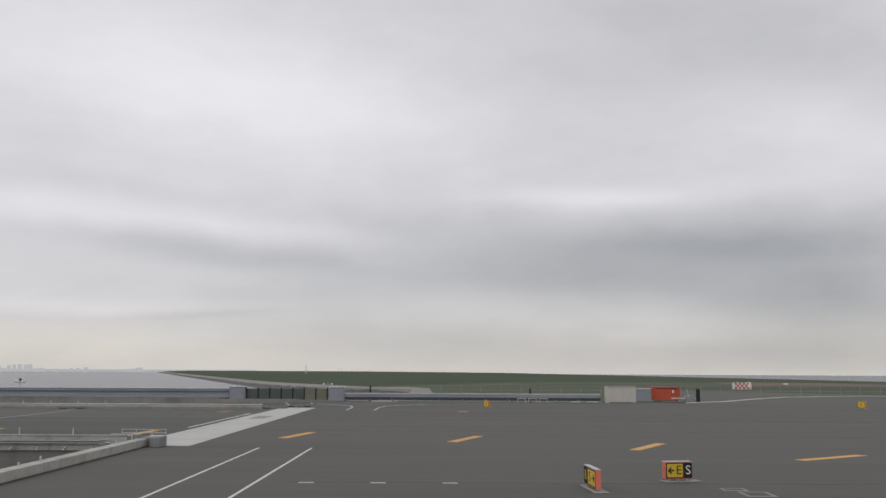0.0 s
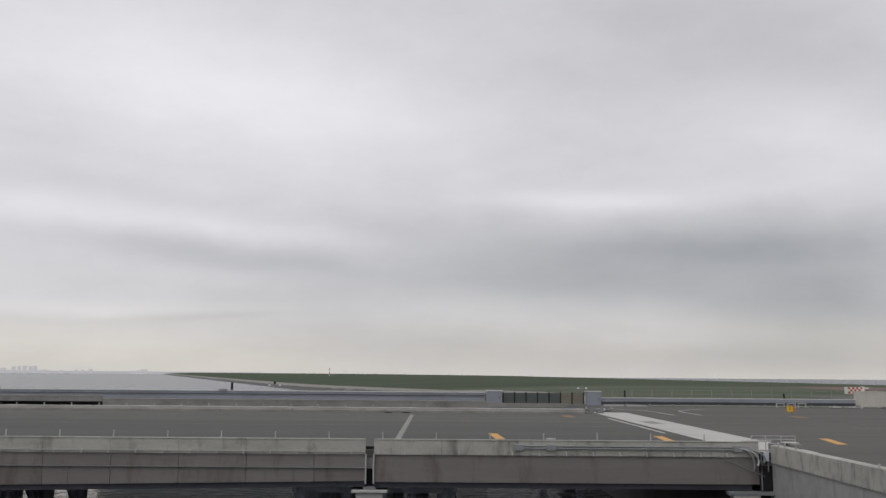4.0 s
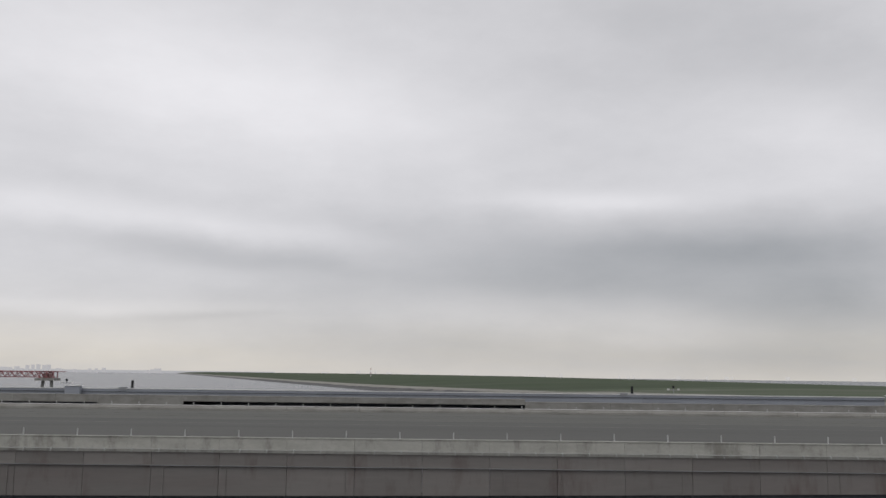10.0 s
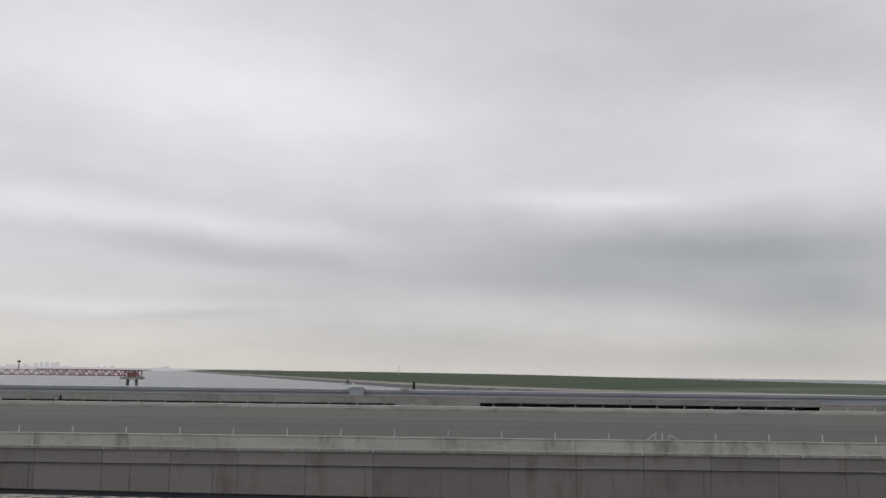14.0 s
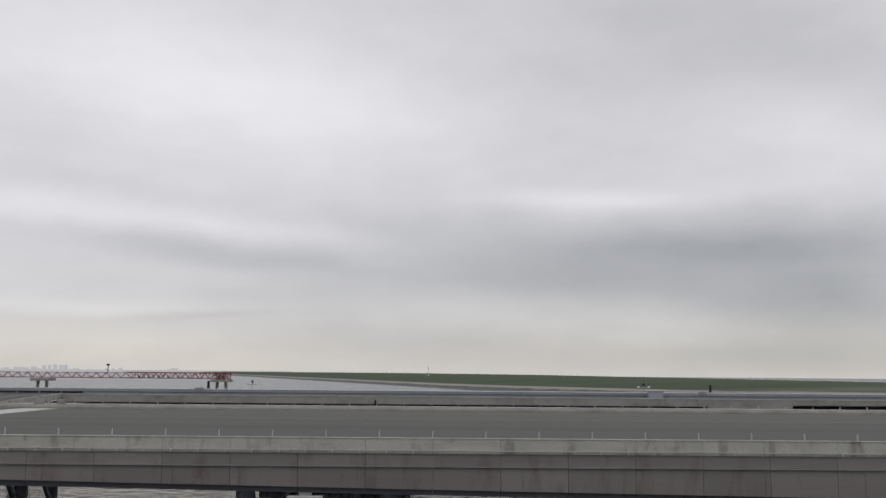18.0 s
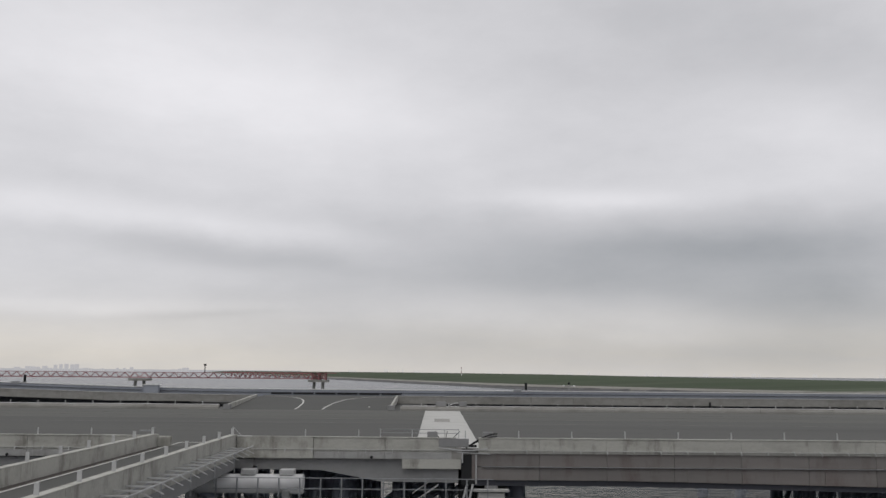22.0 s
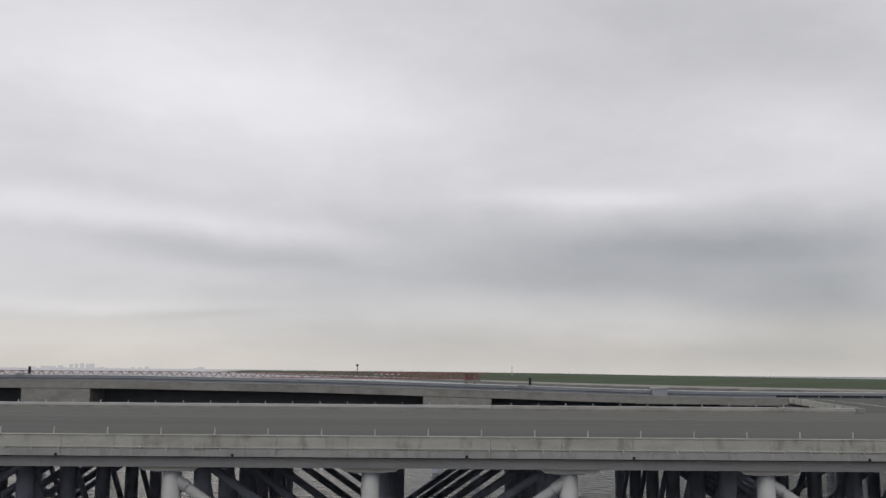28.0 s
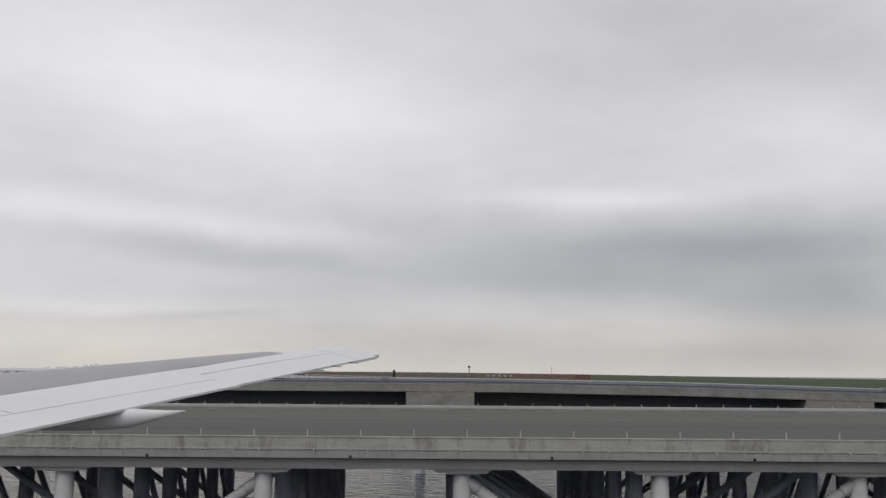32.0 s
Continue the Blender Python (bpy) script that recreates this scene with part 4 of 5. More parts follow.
flare(109.6, 1.9, 117.5, 139.5, 7.0)

# ground lamps with crossed arms at the deck edge
for x, y in ((70.3, 118.9), (99.6, 128.5), (97.3, 122.0)):
    lamp = thing("edge_light", "low cluster of grey lamp fittings at the deck edge", "edge light", "deck edge lamps")
    for s_ in (-1, 1):
        part("arm", beam(beam(B(), (x, y, 0.34), (x + s_ * 0.75, y, 0.14), 0.10, 0.10), (x + s_ * 0.75, y, 0.14), (x + s_ * 1.9, y, 0.42), 0.10, 0.10), STEEL_MID, lamp)
        part("fitting", rod(B(), (x + s_ * 1.85, y, 0.36), (x + s_ * 1.85, y, 0.66), 0.13, 8), STEEL_PALE, lamp)
        part("pad", box(B(), x + s_ * 1.2 - 0.5, x + s_ * 1.2 + 0.5, y - 0.25, y + 0.25, 0.0, 0.1), BLACK, lamp)
    part("foot", box(B(), x - 0.3, x + 0.3, y - 0.2, y + 0.2, 0.0, 0.30), CONCRETE_GREY, lamp)

# ---- far edge of the deck ----
far_barrier = thing("concrete_barrier", "low weathered far kerb with small posts", "barrier")
kerb = mesh_of("kerb", prism(B(), [(FAR - 0.2, -0.3), (FAR + 0.3, -0.3), (FAR + 0.3, 0.62), (FAR - 0.02, 0.62), (FAR - 0.2, 0.30)], "x", 0, 9.96), CONCRETE_DARK)
for start, stop in ((96.0, -153.4), (-178.2, -430.0)):
    x = start
    while x > stop + 0.5:
        ob = again("kerb", kerb, far_barrier, max(x - 10.0, stop))
        if x - stop < 10.0:
            ob.scale.x = (x - stop) / 10.0
        x -= 10.0
for x0 in [-178.3 - 25 * i for i in range(10)] + [95.9 - 24.9 * i for i in range(10)]:
    part("cap_strip", box(B(), x0 - 24.96, x0, FAR - 0.06, FAR + 0.34, 0.622, 0.68), TANK_WHITE, far_barrier, "pale metal cap strip")
    if x0 < -220:
        part("face_strip", box(B(), x0 - 24.96, x0, FAR - 0.21, FAR - 0.06, 0.34, 0.676), STEEL_PALE, far_barrier, "pale metal kerb facing")
fpost = mesh_of("post", box(B(), -0.05, 0.05, FAR + 0.1, FAR + 0.2, 0.0, 0.42), STEEL_PALE)
for k in range(-30, 100):
    x = k0 + PITCH * k
    if -180 < x < -152 or x > 90:
        continue
    again("post", fpost, far_barrier, x, 0, 0.62)
for x0, x1 in ((-149.1, -146.7), (-145.9, -143.9)):
    part("lamp_box", box(B(), x0 + 0.5, x1 - 0.4, FAR - 0.1, FAR + 0.4, 0.62, 1.25, 0.04), CONCRETE_GREY, far_barrier)

arc_ = B()
for i in range(6):
    a, b = i / 6 * math.pi / 2, (i + 1) / 6 * math.pi / 2
    rod(arc_, (-147.0 + 1.5 * (1 - math.cos(a)), FAR - 0.05, 0.2 + 0.9 * math.sin(a)), (-147.0 + 1.5 * (1 - math.cos(b)), FAR - 0.05, 0.2 + 0.9 * math.sin(b)), 0.07, 6)
part("cable", arc_, STEEL_PALE, far_barrier, "pale cable bowed over the joint")

# mouth of the link road on the far side: deck and slanting parapets
mouth = thing("link_road", "asphalt road mouth between slanting pale parapets", "link road", kind="structure")
part("carriageway", box(B(), -180, -150, FAR - 0.18, 143.2, -0.6, -0.004), ASPHALT_ROAD, mouth)
for (ax, ay), (bx, by) in (((-177.2, 120.2), (-177.9, 142.5)), ((-154.7, 120.2), (-154.9, 142.5))):
    for i in range(5):
        p, q = i / 5, (i + 1) / 5 - 0.004
        bm = beam(B(), (ax + (bx - ax) * p, ay + (by - ay) * p, 0.22 + 0.76 * p), (ax + (bx - ax) * q, ay + (by - ay) * q, 0.22 + 0.76 * q), 0.30, 0.9)
        part("parapet", bm, CONCRETE, mouth)
    part("end_block", box(B(), ax - 0.5, ax + 0.5, ay - 0.5, ay + 0.2, 0.0, 0.66, 0.03), CONCRETE_GREY, mouth)
part("hydrant", box(B(), -158.2, -157.95, 124.3, 124.55, 0.0, 0.32), PAINT_WHITE, mouth, "small white marker")
part("ramp", prism(B(), [(121.0, 0.0), (143.0, 1.1), (150.36, 1.12), (150.36, -0.3), (121.0, -0.3)], "x", -177.6, -155.0), ASPHALT_ROAD, mouth, "asphalt rising to the service road")
land_mouth = thing("link_road", "asphalt road mouth by the fence", "link road", kind="structure")
part("carriageway", box(B(), 84.5, 100.28, FAR - 0.18, 149.0, -0.6, -0.006), ASPHALT_ROAD, land_mouth)

# ---- raised service road beyond, rising towards the sea ----
def road_foot(x):
    pts = [(-900, 2.0), (-330, 1.98), (-290, 2.04), (-255, 1.60), (-225, 0.88), (-200, 0.22), (-185, 0.02), (84, 0.05)]
    for (ax, az_), (bx, bz) in zip(pts, pts[1:]):
        if ax <= x <= bx:
            return az_ + (bz - az_) * (x - ax) / (bx - ax)
    return 0.05


def road_wall(x):
    """Height of the near parapet over the road: lower by the land."""
    return 1.22 if x < 28 else 0.80


def road_under(x):
    """Underside of the near parapet: open between the piers, closed at them."""
    if x > 21.0 or -46.0 < x < -31.5:
        return -0.45
    return 0.38 if x > -31.5 else 0.08 if x > -156 else max(0.20, road_foot(x) + 0.0)


service = thing("service_road_viaduct", "long grey concrete service road viaduct with double parapets", "viaduct", kind="structure")
x = 84.0
while x > -470:
    x1 = x - 7.0
    a, b = road_foot(x1 + 0.03), road_foot(x)
    wall_ = road_wall(x)
    lift = 0.0 if -185 < x < -150 else 0.58 if x > -150 else 0.36
    # left out where the road mouth opens
    for lo, hi in ((x1 + 0.03, min(x, -177.9)), (max(x1 + 0.03, -154.9), x)):
        if hi - lo > 0.3:
            za, zb = road_foot(lo), road_foot(hi)
            ua, ub = road_under((lo + hi) / 2) if x > -200 else road_under(lo), road_under((lo + hi) / 2) if x > -200 else road_under(hi)
            part("near_parapet", prism(B(), [(lo, ua), (hi, ub), (hi, zb + wall_), (lo, za + wall_)], "y", 143.0, 143.35), CONCRETE_DARK, service)
            part("near_coping", prism(B(), [(lo - 0.02, za + wall_ + 0.002), (hi, zb + wall_ + 0.002), (hi, zb + wall_ + 0.08), (lo - 0.02, za + wall_ + 0.08)], "y", 142.95, 143.4), CONCRETE, service)
    part("far_parapet", prism(B(), [(x1 + 0.02, a + 0.2), (x, b + 0.2), (x, b + 2.02), (x1 + 0.02, a + 2.02)], "y", 150.4, 150.75), STEEL_BLUE, service, "blue-grey panelled far parapet")
    part("top_rail", prism(B(), [(x1, a + 2.022), (x, b + 2.022), (x, b + 2.16), (x1, a + 2.16)], "y", 150.3, 150.8), TANK_WHITE, service, "pale painted top rail")
    # solid strip, its dark colour paints the shade in a slot
    part("mid_rail", prism(B(), [(x1, a + 1.52), (x, b + 1.52), (x, b + 1.60), (x1, a + 1.60)], "y", 150.25, 150.39), FLANGE, service, "dark strip painted as the shaded slot between the panels")
    part("road_slab", prism(B(), [(x1, a - 0.35 + lift), (x, b - 0.35 + lift), (x, b + lift), (x1, a + lift)], "y", 143.36, 150.39), ASPHALT_ROAD, service)
    # its dark tone helps paint the shade under the road
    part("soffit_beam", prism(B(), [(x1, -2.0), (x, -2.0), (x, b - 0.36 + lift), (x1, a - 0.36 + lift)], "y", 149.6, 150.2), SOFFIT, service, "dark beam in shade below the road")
    x = x1
for i in range(7):
    x = -298.2 + 65.8 * i
    if x > -180:
        continue
    part("pier_wall", box(B(), x - 5.6, x + 5.6, 143.4, 149.5, -2.1, road_foot(x + 5.6) - 0.06), CONCRETE_DARK, service)
    part("pier_face", prism(B(), [(x - 5.6, -2.1), (x + 5.6, -2.1), (x + 5.6, road_foot(x + 5.6) - 0.06), (x - 5.6, road_foot(x - 5.6) - 0.06)], "y", 143.05, 143.38), CONCRETE_DARK, service)
for i in range(7):
    for d in (-3.2, 3.2):
        part("pier_column", rod(B(), (-298.2 + 65.8 * i + d, 147.0, SEA - 0.5), (-298.2 + 65.8 * i + d, 147.0, -2.1), 0.8, 14), STEEL_DARK, service)
part("abutment_face", box(B(), 21.2, 84, 143.05, 149.4, SEA - 0.5, -0.31), CONCRETE_DARK, service)

for i in range(3):
    part("near_parapet", box(B(), 84.03 + 4.4 * i, 88.4 + 4.4 * i, 143.0, 143.35, -0.3, 0.62), CONCRETE_DARK, service)
part("pier_wall", box(B(), -46.0, -31.5, 143.06, 149.5, SEA - 0.5, -0.46), CONCRETE_DARK, service)
# black boxes paint the dark of the gaps under the rail
slot = mesh_of("dark_slot", box(B(), 0, 3.5, 150.33, 150.39, 0.98, 1.28), BLACK)
for i in range(6):
    again("dark_slot", slot, service, -177.0 + 3.8 * i, 0, 0.28)
for x in (40.3, -46.1, -133.0, -219.6, -306.2):
    mast = thing("marker_post", "short black cylindrical beacon post on the far parapet", "post", "black posts along the service road")
    z = road_foot(x) + 2.14
    part("tube", rod(B(), (x, 150.55, z), (x, 150.55, z + 1.35), 0.22, 12), BLACK, mast)
    part("foot", box(B(), x - 0.45, x + 0.45, 150.3, 150.8, z, z + 0.12), STEEL_MID, mast)
    part("box", box(B(), x - 2.2, x - 0.8, 150.2, 150.8, z - 0.25, z + 0.25, 0.03), STEEL_MID, mast)
for x in (-55.9, -197.4, -339):
    cab = thing("electrical_cabinet", "blue-grey equipment cabinet on the far parapet", "cabinet", "cabinets along the service road")
    z = road_foot(x)
    part("body", box(B(), x - 1.25, x + 1.25, 149.2, 150.3, z, z + 2.45, 0.03), STEEL_BLUE, cab)
    part("roof", box(B(), x - 1.4, x + 1.4, 149.1, 150.34, z + 2.45, z + 2.56), TANK_WHITE, cab)
for x in (47.6, -57.6, -125.5):
    lamp = thing("lamp_mast", "thin mast with two small white lamps on a crossbar", "lamp", "twin lamps along the service road")
    z = road_foot(x) + 2.14
    part("mast", rod(B(), (x, 150.9, z - 1.5), (x, 150.9, z + 1.1), 0.06, 6), STEEL_MID, lamp)
    bar = part("crossbar", rod(B(), (x - 0.9, 150.9, z + 0.8), (x + 0.9, 150.9, z + 0.8), 0.05, 6), STEEL_MID, lamp)
    part("beacon", rod(B(), (x, 150.9, z + 1.1), (x, 150.9, z + 1.5), 0.2, 8), BLACK, lamp, "small black beacon head")
    for s in (-1, 1):
        part("lamp_head", box(B(), x + s * 0.9 - 0.16, x + s * 0.9 + 0.16, 150.75, 151.05, z + 0.78, z + 1.02, 0.03), WHITE, bar)

# dark bollard on the near parapet
bollard = thing("marker_post", "small black marker on the service road parapet", "post")
part("tube", rod(B(), (-103.6, 142.8, -0.3), (-103.6, 142.8, 0.72), 0.16, 8), BLACK, bollard)

# ---- fence, cabinets and wall on the land ----
for x0, x1 in ((84.3, 86.9), (101.4, 103.9)):
    cab = thing("electrical_cabinet", "tall blue-grey steel equipment cabinet by the fence", "cabinet", "cabinets by the fence")
    part("body", box(B(), x0, x1, 149.3, 150.6, 0.0, 2.42, 0.03), STEEL_BLUE, cab)
    door = part("door", box(B(), x0 + 0.15, x1 - 0.15, 149.25, 149.298, 0.25, 2.3), STEEL_BLUE, cab)
    part("handle", box(B(), x1 - 0.5, x1 - 0.44, 149.2, 149.248, 1.1, 1.4), BLACK, door, "small black handle")
    part("roof", box(B(), x0 - 0.08, x1 + 0.08, 149.2, 150.7, 2.42, 2.54), TANK_WHITE, cab)
fence = thing("mesh_fence", "dark steel fence of upright posts and mesh panels", "fence")
for i in range(8):
    x = 87.1 + i * 1.98
    part("post", box(B(), x - 0.1, x + 0.1, 149.9, 150.1, 0.0, 2.3), BLACK, fence)
screen = surface("dark_mesh_screen", (0.10, 0.115, 0.11), 0.8, grain=30, vary=0.3, stain=0.8)
screen_tan = surface("tan_mesh_screen", (0.20, 0.19, 0.15), 0.8, grain=30, vary=0.3, stain=0.8)
for i in range(7):
    x = 87.2 + i * 1.98
    part("panel", box(B(), x, x + 1.78, 149.97, 150.02, 0.25, 2.15), screen_tan if i > 4 else screen, fence)
part("base_kerb", box(B(), 84.2, 104, 149.6, 150.4, 0.0, 0.3), CONCRETE_GREY, fence)
mast = thing("lamp_mast", "thin mast with two small white lamps on a crossbar", "lamp")
part("mast", rod(B(), (100.9, 150.8, -0.1), (100.9, 150.8, 3.4), 0.08, 6), STEEL_MID, mast)
bar = part("crossbar", rod(B(), (100.2, 150.8, 2.9), (101.6, 150.8, 2.9), 0.05, 6), STEEL_MID, mast)
for s in (-0.7, 0.7):
    part("lamp_head", box(B(), 100.9 + s - 0.15, 100.9 + s + 0.15, 150.6, 151.0, 2.88, 3.1), WHITE, bar)

guard = thing("guard_wall", "low blue-grey panelled guard wall with a pale rail", "guard wall")
for i in range(22):
    x = 104.0 + i * 2.0
    part("panel", box(B(), x + 0.02, x + 1.98, 150.0, 150.2, 0.80, 1.34), STEEL_BLUE, guard)
    part("lower_panel", box(B(), x + 0.02, x + 1.98, 150.02, 150.2, 0.30, 0.77), FLANGE, guard, "dark lower panel")
for i in range(12):
    part("foot", box(B(), 104.3 + i * 4.0 - 0.15, 104.3 + i * 4.0 + 0.15, 149.9, 150.0, -0.12, 0.42), STEEL_MID, guard)
part("rail", box(B(), 104.0, 148.0, 149.95, 150.25, 1.342, 1.47), TANK_WHITE, guard)
part("shadow_rail", box(B(), 104.0, 148.0, 149.9, 150.0, 0.16, 0.24), STEEL_PALE, guard)
for x in (108.3, 136.0):
    p = thing("marker_post", "short black beacon post behind the guard wall", "post")
    part("tube", rod(B(), (x, 150.9, -0.1), (x, 150.9, 2.7 if x < 120 else 2.3), 0.16, 10), BLACK, p)
for x in (133.5, 135.4, 137.2):
    bench = thing("work_trestle", "small white trestle by the guard wall", "trestle", "white trestles")
    part("bar", box(B(), x, x + 1.5, 148.2, 148.3, 0.65, 0.75), PAINT_WHITE, bench)
    for d in (0.1, 1.4):
        part("leg", box(B(), x + d - 0.04, x + d + 0.04, 148.2, 148.3, 0.0, 0.65), PAINT_WHITE, bench)
for x in (142.6, 145.4):
    slabs = thing("pallet", "flat pale pallet lying by the guard wall", "pallet")
    part("top", box(B(), x, x + 1.6, 147.0, 148.4, 0.15, 0.24), PAINT_WHITE, slabs)
    part("runner", box(B(), x, x + 1.6, 147.2, 148.2, 0.0, 0.15), STEEL_MID, slabs)


def container(x0, x1, y0, y1, h, material, label):
    c = thing("shipping_container", label, "container")
    part("body", box(B(), x0, x1, y0, y1, 0.12, h - 0.06), material, c)
    ribs = int((x1 - x0) / 0.34)
    rib = mesh_of("rib", prism(B(), [(0.0, y0 - 0.004), (0.05, y0 - 0.04), (0.14, y0 - 0.04), (0.19, y0 - 0.004)], "z", 0.28, h - 0.2), material)
    for i in range(ribs):
        again("rib", rib, c, x0 + 0.12 + i * (x1 - x0 - 0.3) / ribs)
    for z0, z1 in ((0.1, 0.27), (h - 0.18, h)):
        part("side_rail", box(B(), x0 - 0.03, x1 + 0.03, y0 - 0.06, y0 - 0.003, z0, z1), material, c)
    for x in (x0 - 0.03, x1 - 0.12):
        part("corner_post", box(B(), x, x + 0.15, y0 - 0.06, y0 - 0.003, 0.27, h - 0.18), material, c)
    part("roof", box(B(), x0 - 0.03, x1 + 0.03, y0 - 0.06, y1 + 0.03, h - 0.058, h), material, c)
    for x in (x0 + 0.2, x1 - 0.2):
        part("foot", box(B(), x - 0.15, x + 0.15, y0, y1, -0.12, 0.12), STEEL_DARK, c)
    return c


container(149.35, 154.3, 150.9, 153.4, 2.8, BEIGE, "off-white steel storage container standing on the apron edge")
red = container(159.9, 165.3, 163.0, 165.5, 2.5, RED_PAINT, "orange-red steel storage container on the apron edge")
part("label_plate", box(B(), 163.9, 164.2, 162.92, 162.95, 1.4, 1.9), WHITE, red, "white plate")
part("dark_slot", box(B(), 160.9, 164.9, 162.92, 162.95, 2.2, 2.3), BLACK, red)
shed = thing("low_shed", "low dark blue-grey shed with a pale roof edge between containers", "shed")
part("body", box(B(), 156.4, 159.5, 161, 163.5, -0.12, 2.1), STEEL_BLUE, shed)
part("roof_edge", box(B(), 156.3, 159.6, 160.9, 163.6, 2.1, 2.25), PAINT_WHITE, shed)
board = thing("board_stand", "black upright board on a pale trestle with grey gear", "stand")
part("board", box(B(), 166.4, 167.0, 156.0, 156.4, -0.12, 2.3, 0.02), BLACK, board)
part("gear", box(B(), 164.5, 166.1, 156.2, 157.4, -0.12, 1.1, 0.1), STEEL_MID, board)
part("bar", box(B(), 162.0, 166.4, 156.4, 156.5, 0.55, 0.75), PAINT_WHITE, board)
part("mast", rod(B(), (165.0, 156.3, 1.0), (164.7, 156.3, 2.3), 0.07, 6), STEEL_PALE, board)

# pale kerb line of the road that curves away over the grass
bm = B()
pts = [(163, 150.0), (172, 158.0), (182, 172.0), (195, 188.0), (212, 197.0), (240, 203.0), (300, 207.0), (420, 210.0)]
for (ax, ay), (bx, by) in zip(pts, pts[1:]):
    beam(bm, (ax, ay, 0.0), (bx, by, 0.0), 0.8, 0.16)
marking("kerb_line", bm, PAINT_WHITE, "pale kerb line curving away beside the grass", "kerb")
bm = B()
prism(bm, [(163, 148.9), (172, 157.5), (182, 171.5), (195, 187.5), (212, 196.5), (240, 202.5), (300, 206.5), (420, 209.5), (900, 212), (900, 148.9)], "z", -0.3, 0.0)
tagged(part("pavement", bm, ASPHALT_LIGHT), "asphalt taxiway running off beside the grass", "asphalt apron", kind="structure")

# grey road that leaves the apron across the grass
bm = B()
edges = [[bm.verts.new((x, y, max(land_height(y), -1.2) + 0.06)) for x in (left, right)] for y, left, right in ((155, 160, 170), (172, 164, 182.5), (188, 168, 195.5), (198, 171, 215), (203, 173, 238), (231, 181, 230), (265, 189, 219), (300, 198, 207))]
for (a, b), (c, d) in zip(edges, edges[1:]):
    bm.faces.new((a, b, d, c))
bmesh.ops.recalc_face_normals(bm, faces=bm.faces[:])
tagged(part("road", bm, ASPHALT_LIGHT), "grey road leaving the apron across the grass", "road", kind="structure")

# red and white chequered hut far over the grass
hut = thing("chequered_hut", "small red and white chequered airfield hut on the grass", "hut")
hx, hy, hz, cell = 233.2, 332.0, land_height(332), 0.80
part("body", box(B(), hx, hx + 8 * cell, hy, hy + 3, hz, hz + 0.35 + 3 * cell), WHITE, hut)
sq = mesh_of("red_square", box(B(), 0, cell, hy - 0.03, hy, 0, cell), RED_PAINT)
for i in range(8):
    for j in range(3):
        if (i + j) % 2 == 0:
            again("red_square", sq, hut, hx + i * cell, 0, hz + 0.34 + j * cell)
part("dome", rod(B(), (hx + 7.2 * cell, hy + 0.5, hz + 1.0), (hx + 7.2 * cell, hy + 0.5, hz + 3.0), 0.95, 14, 0.5), WHITE, hut)
hut2 = thing("small_hut", "tiny white hut on reddish bare ground", "hut")
part("body", box(B(), 304, 306, 462, 464, -1.2, -0.35), WHITE, hut2)
bm = B()
prism(bm, [(268, 411), (350, 411), (360, 545), (290, 545)], "z", -1.6, -1.15)
tagged(part("bare_field", bm, BROWN_FIELD), "patch of reddish bare ground in the grass", "bare ground", kind="structure")

# thin fence along the field
field_fence = thing("perimeter_fence", "thin grey wire fence on posts along the grass", "fence")
post_ = mesh_of("post", box(B(), -0.04, 0.04, 199.96, 200.04, -0.5, 2.0), STEEL_MID)
for i in range(64):
    again("post", post_, field_fence, 116 + 4.6 * i)
for z in (1.9,):
    part("wire", rod(B(), (116, 200, z), (406, 200, z), 0.012, 4), STEEL_MID, field_fence)

# ---- yellow guidance signs on the apron ----
def letters(text, size, material, parent, m, name="letter"):
    cu = bpy.data.curves.new("text", "FONT")
    cu.body, cu.size, cu.extrude, cu.align_x, cu.align_y = text, size, 0.006, "CENTER", "CENTER"
    tmp = bpy.data.objects.new("text", cu)
    scene.collection.objects.link(tmp)
    dg = bpy.context.evaluated_depsgraph_get()
    me = bpy.data.meshes.new_from_object(tmp.evaluated_get(dg))
    bpy.data.objects.remove(tmp)
    me.materials.clear()
    me.materials.append(material)
    ob = new(name, me)
    ob.parent = parent
    ob.matrix_basis = m
    return ob


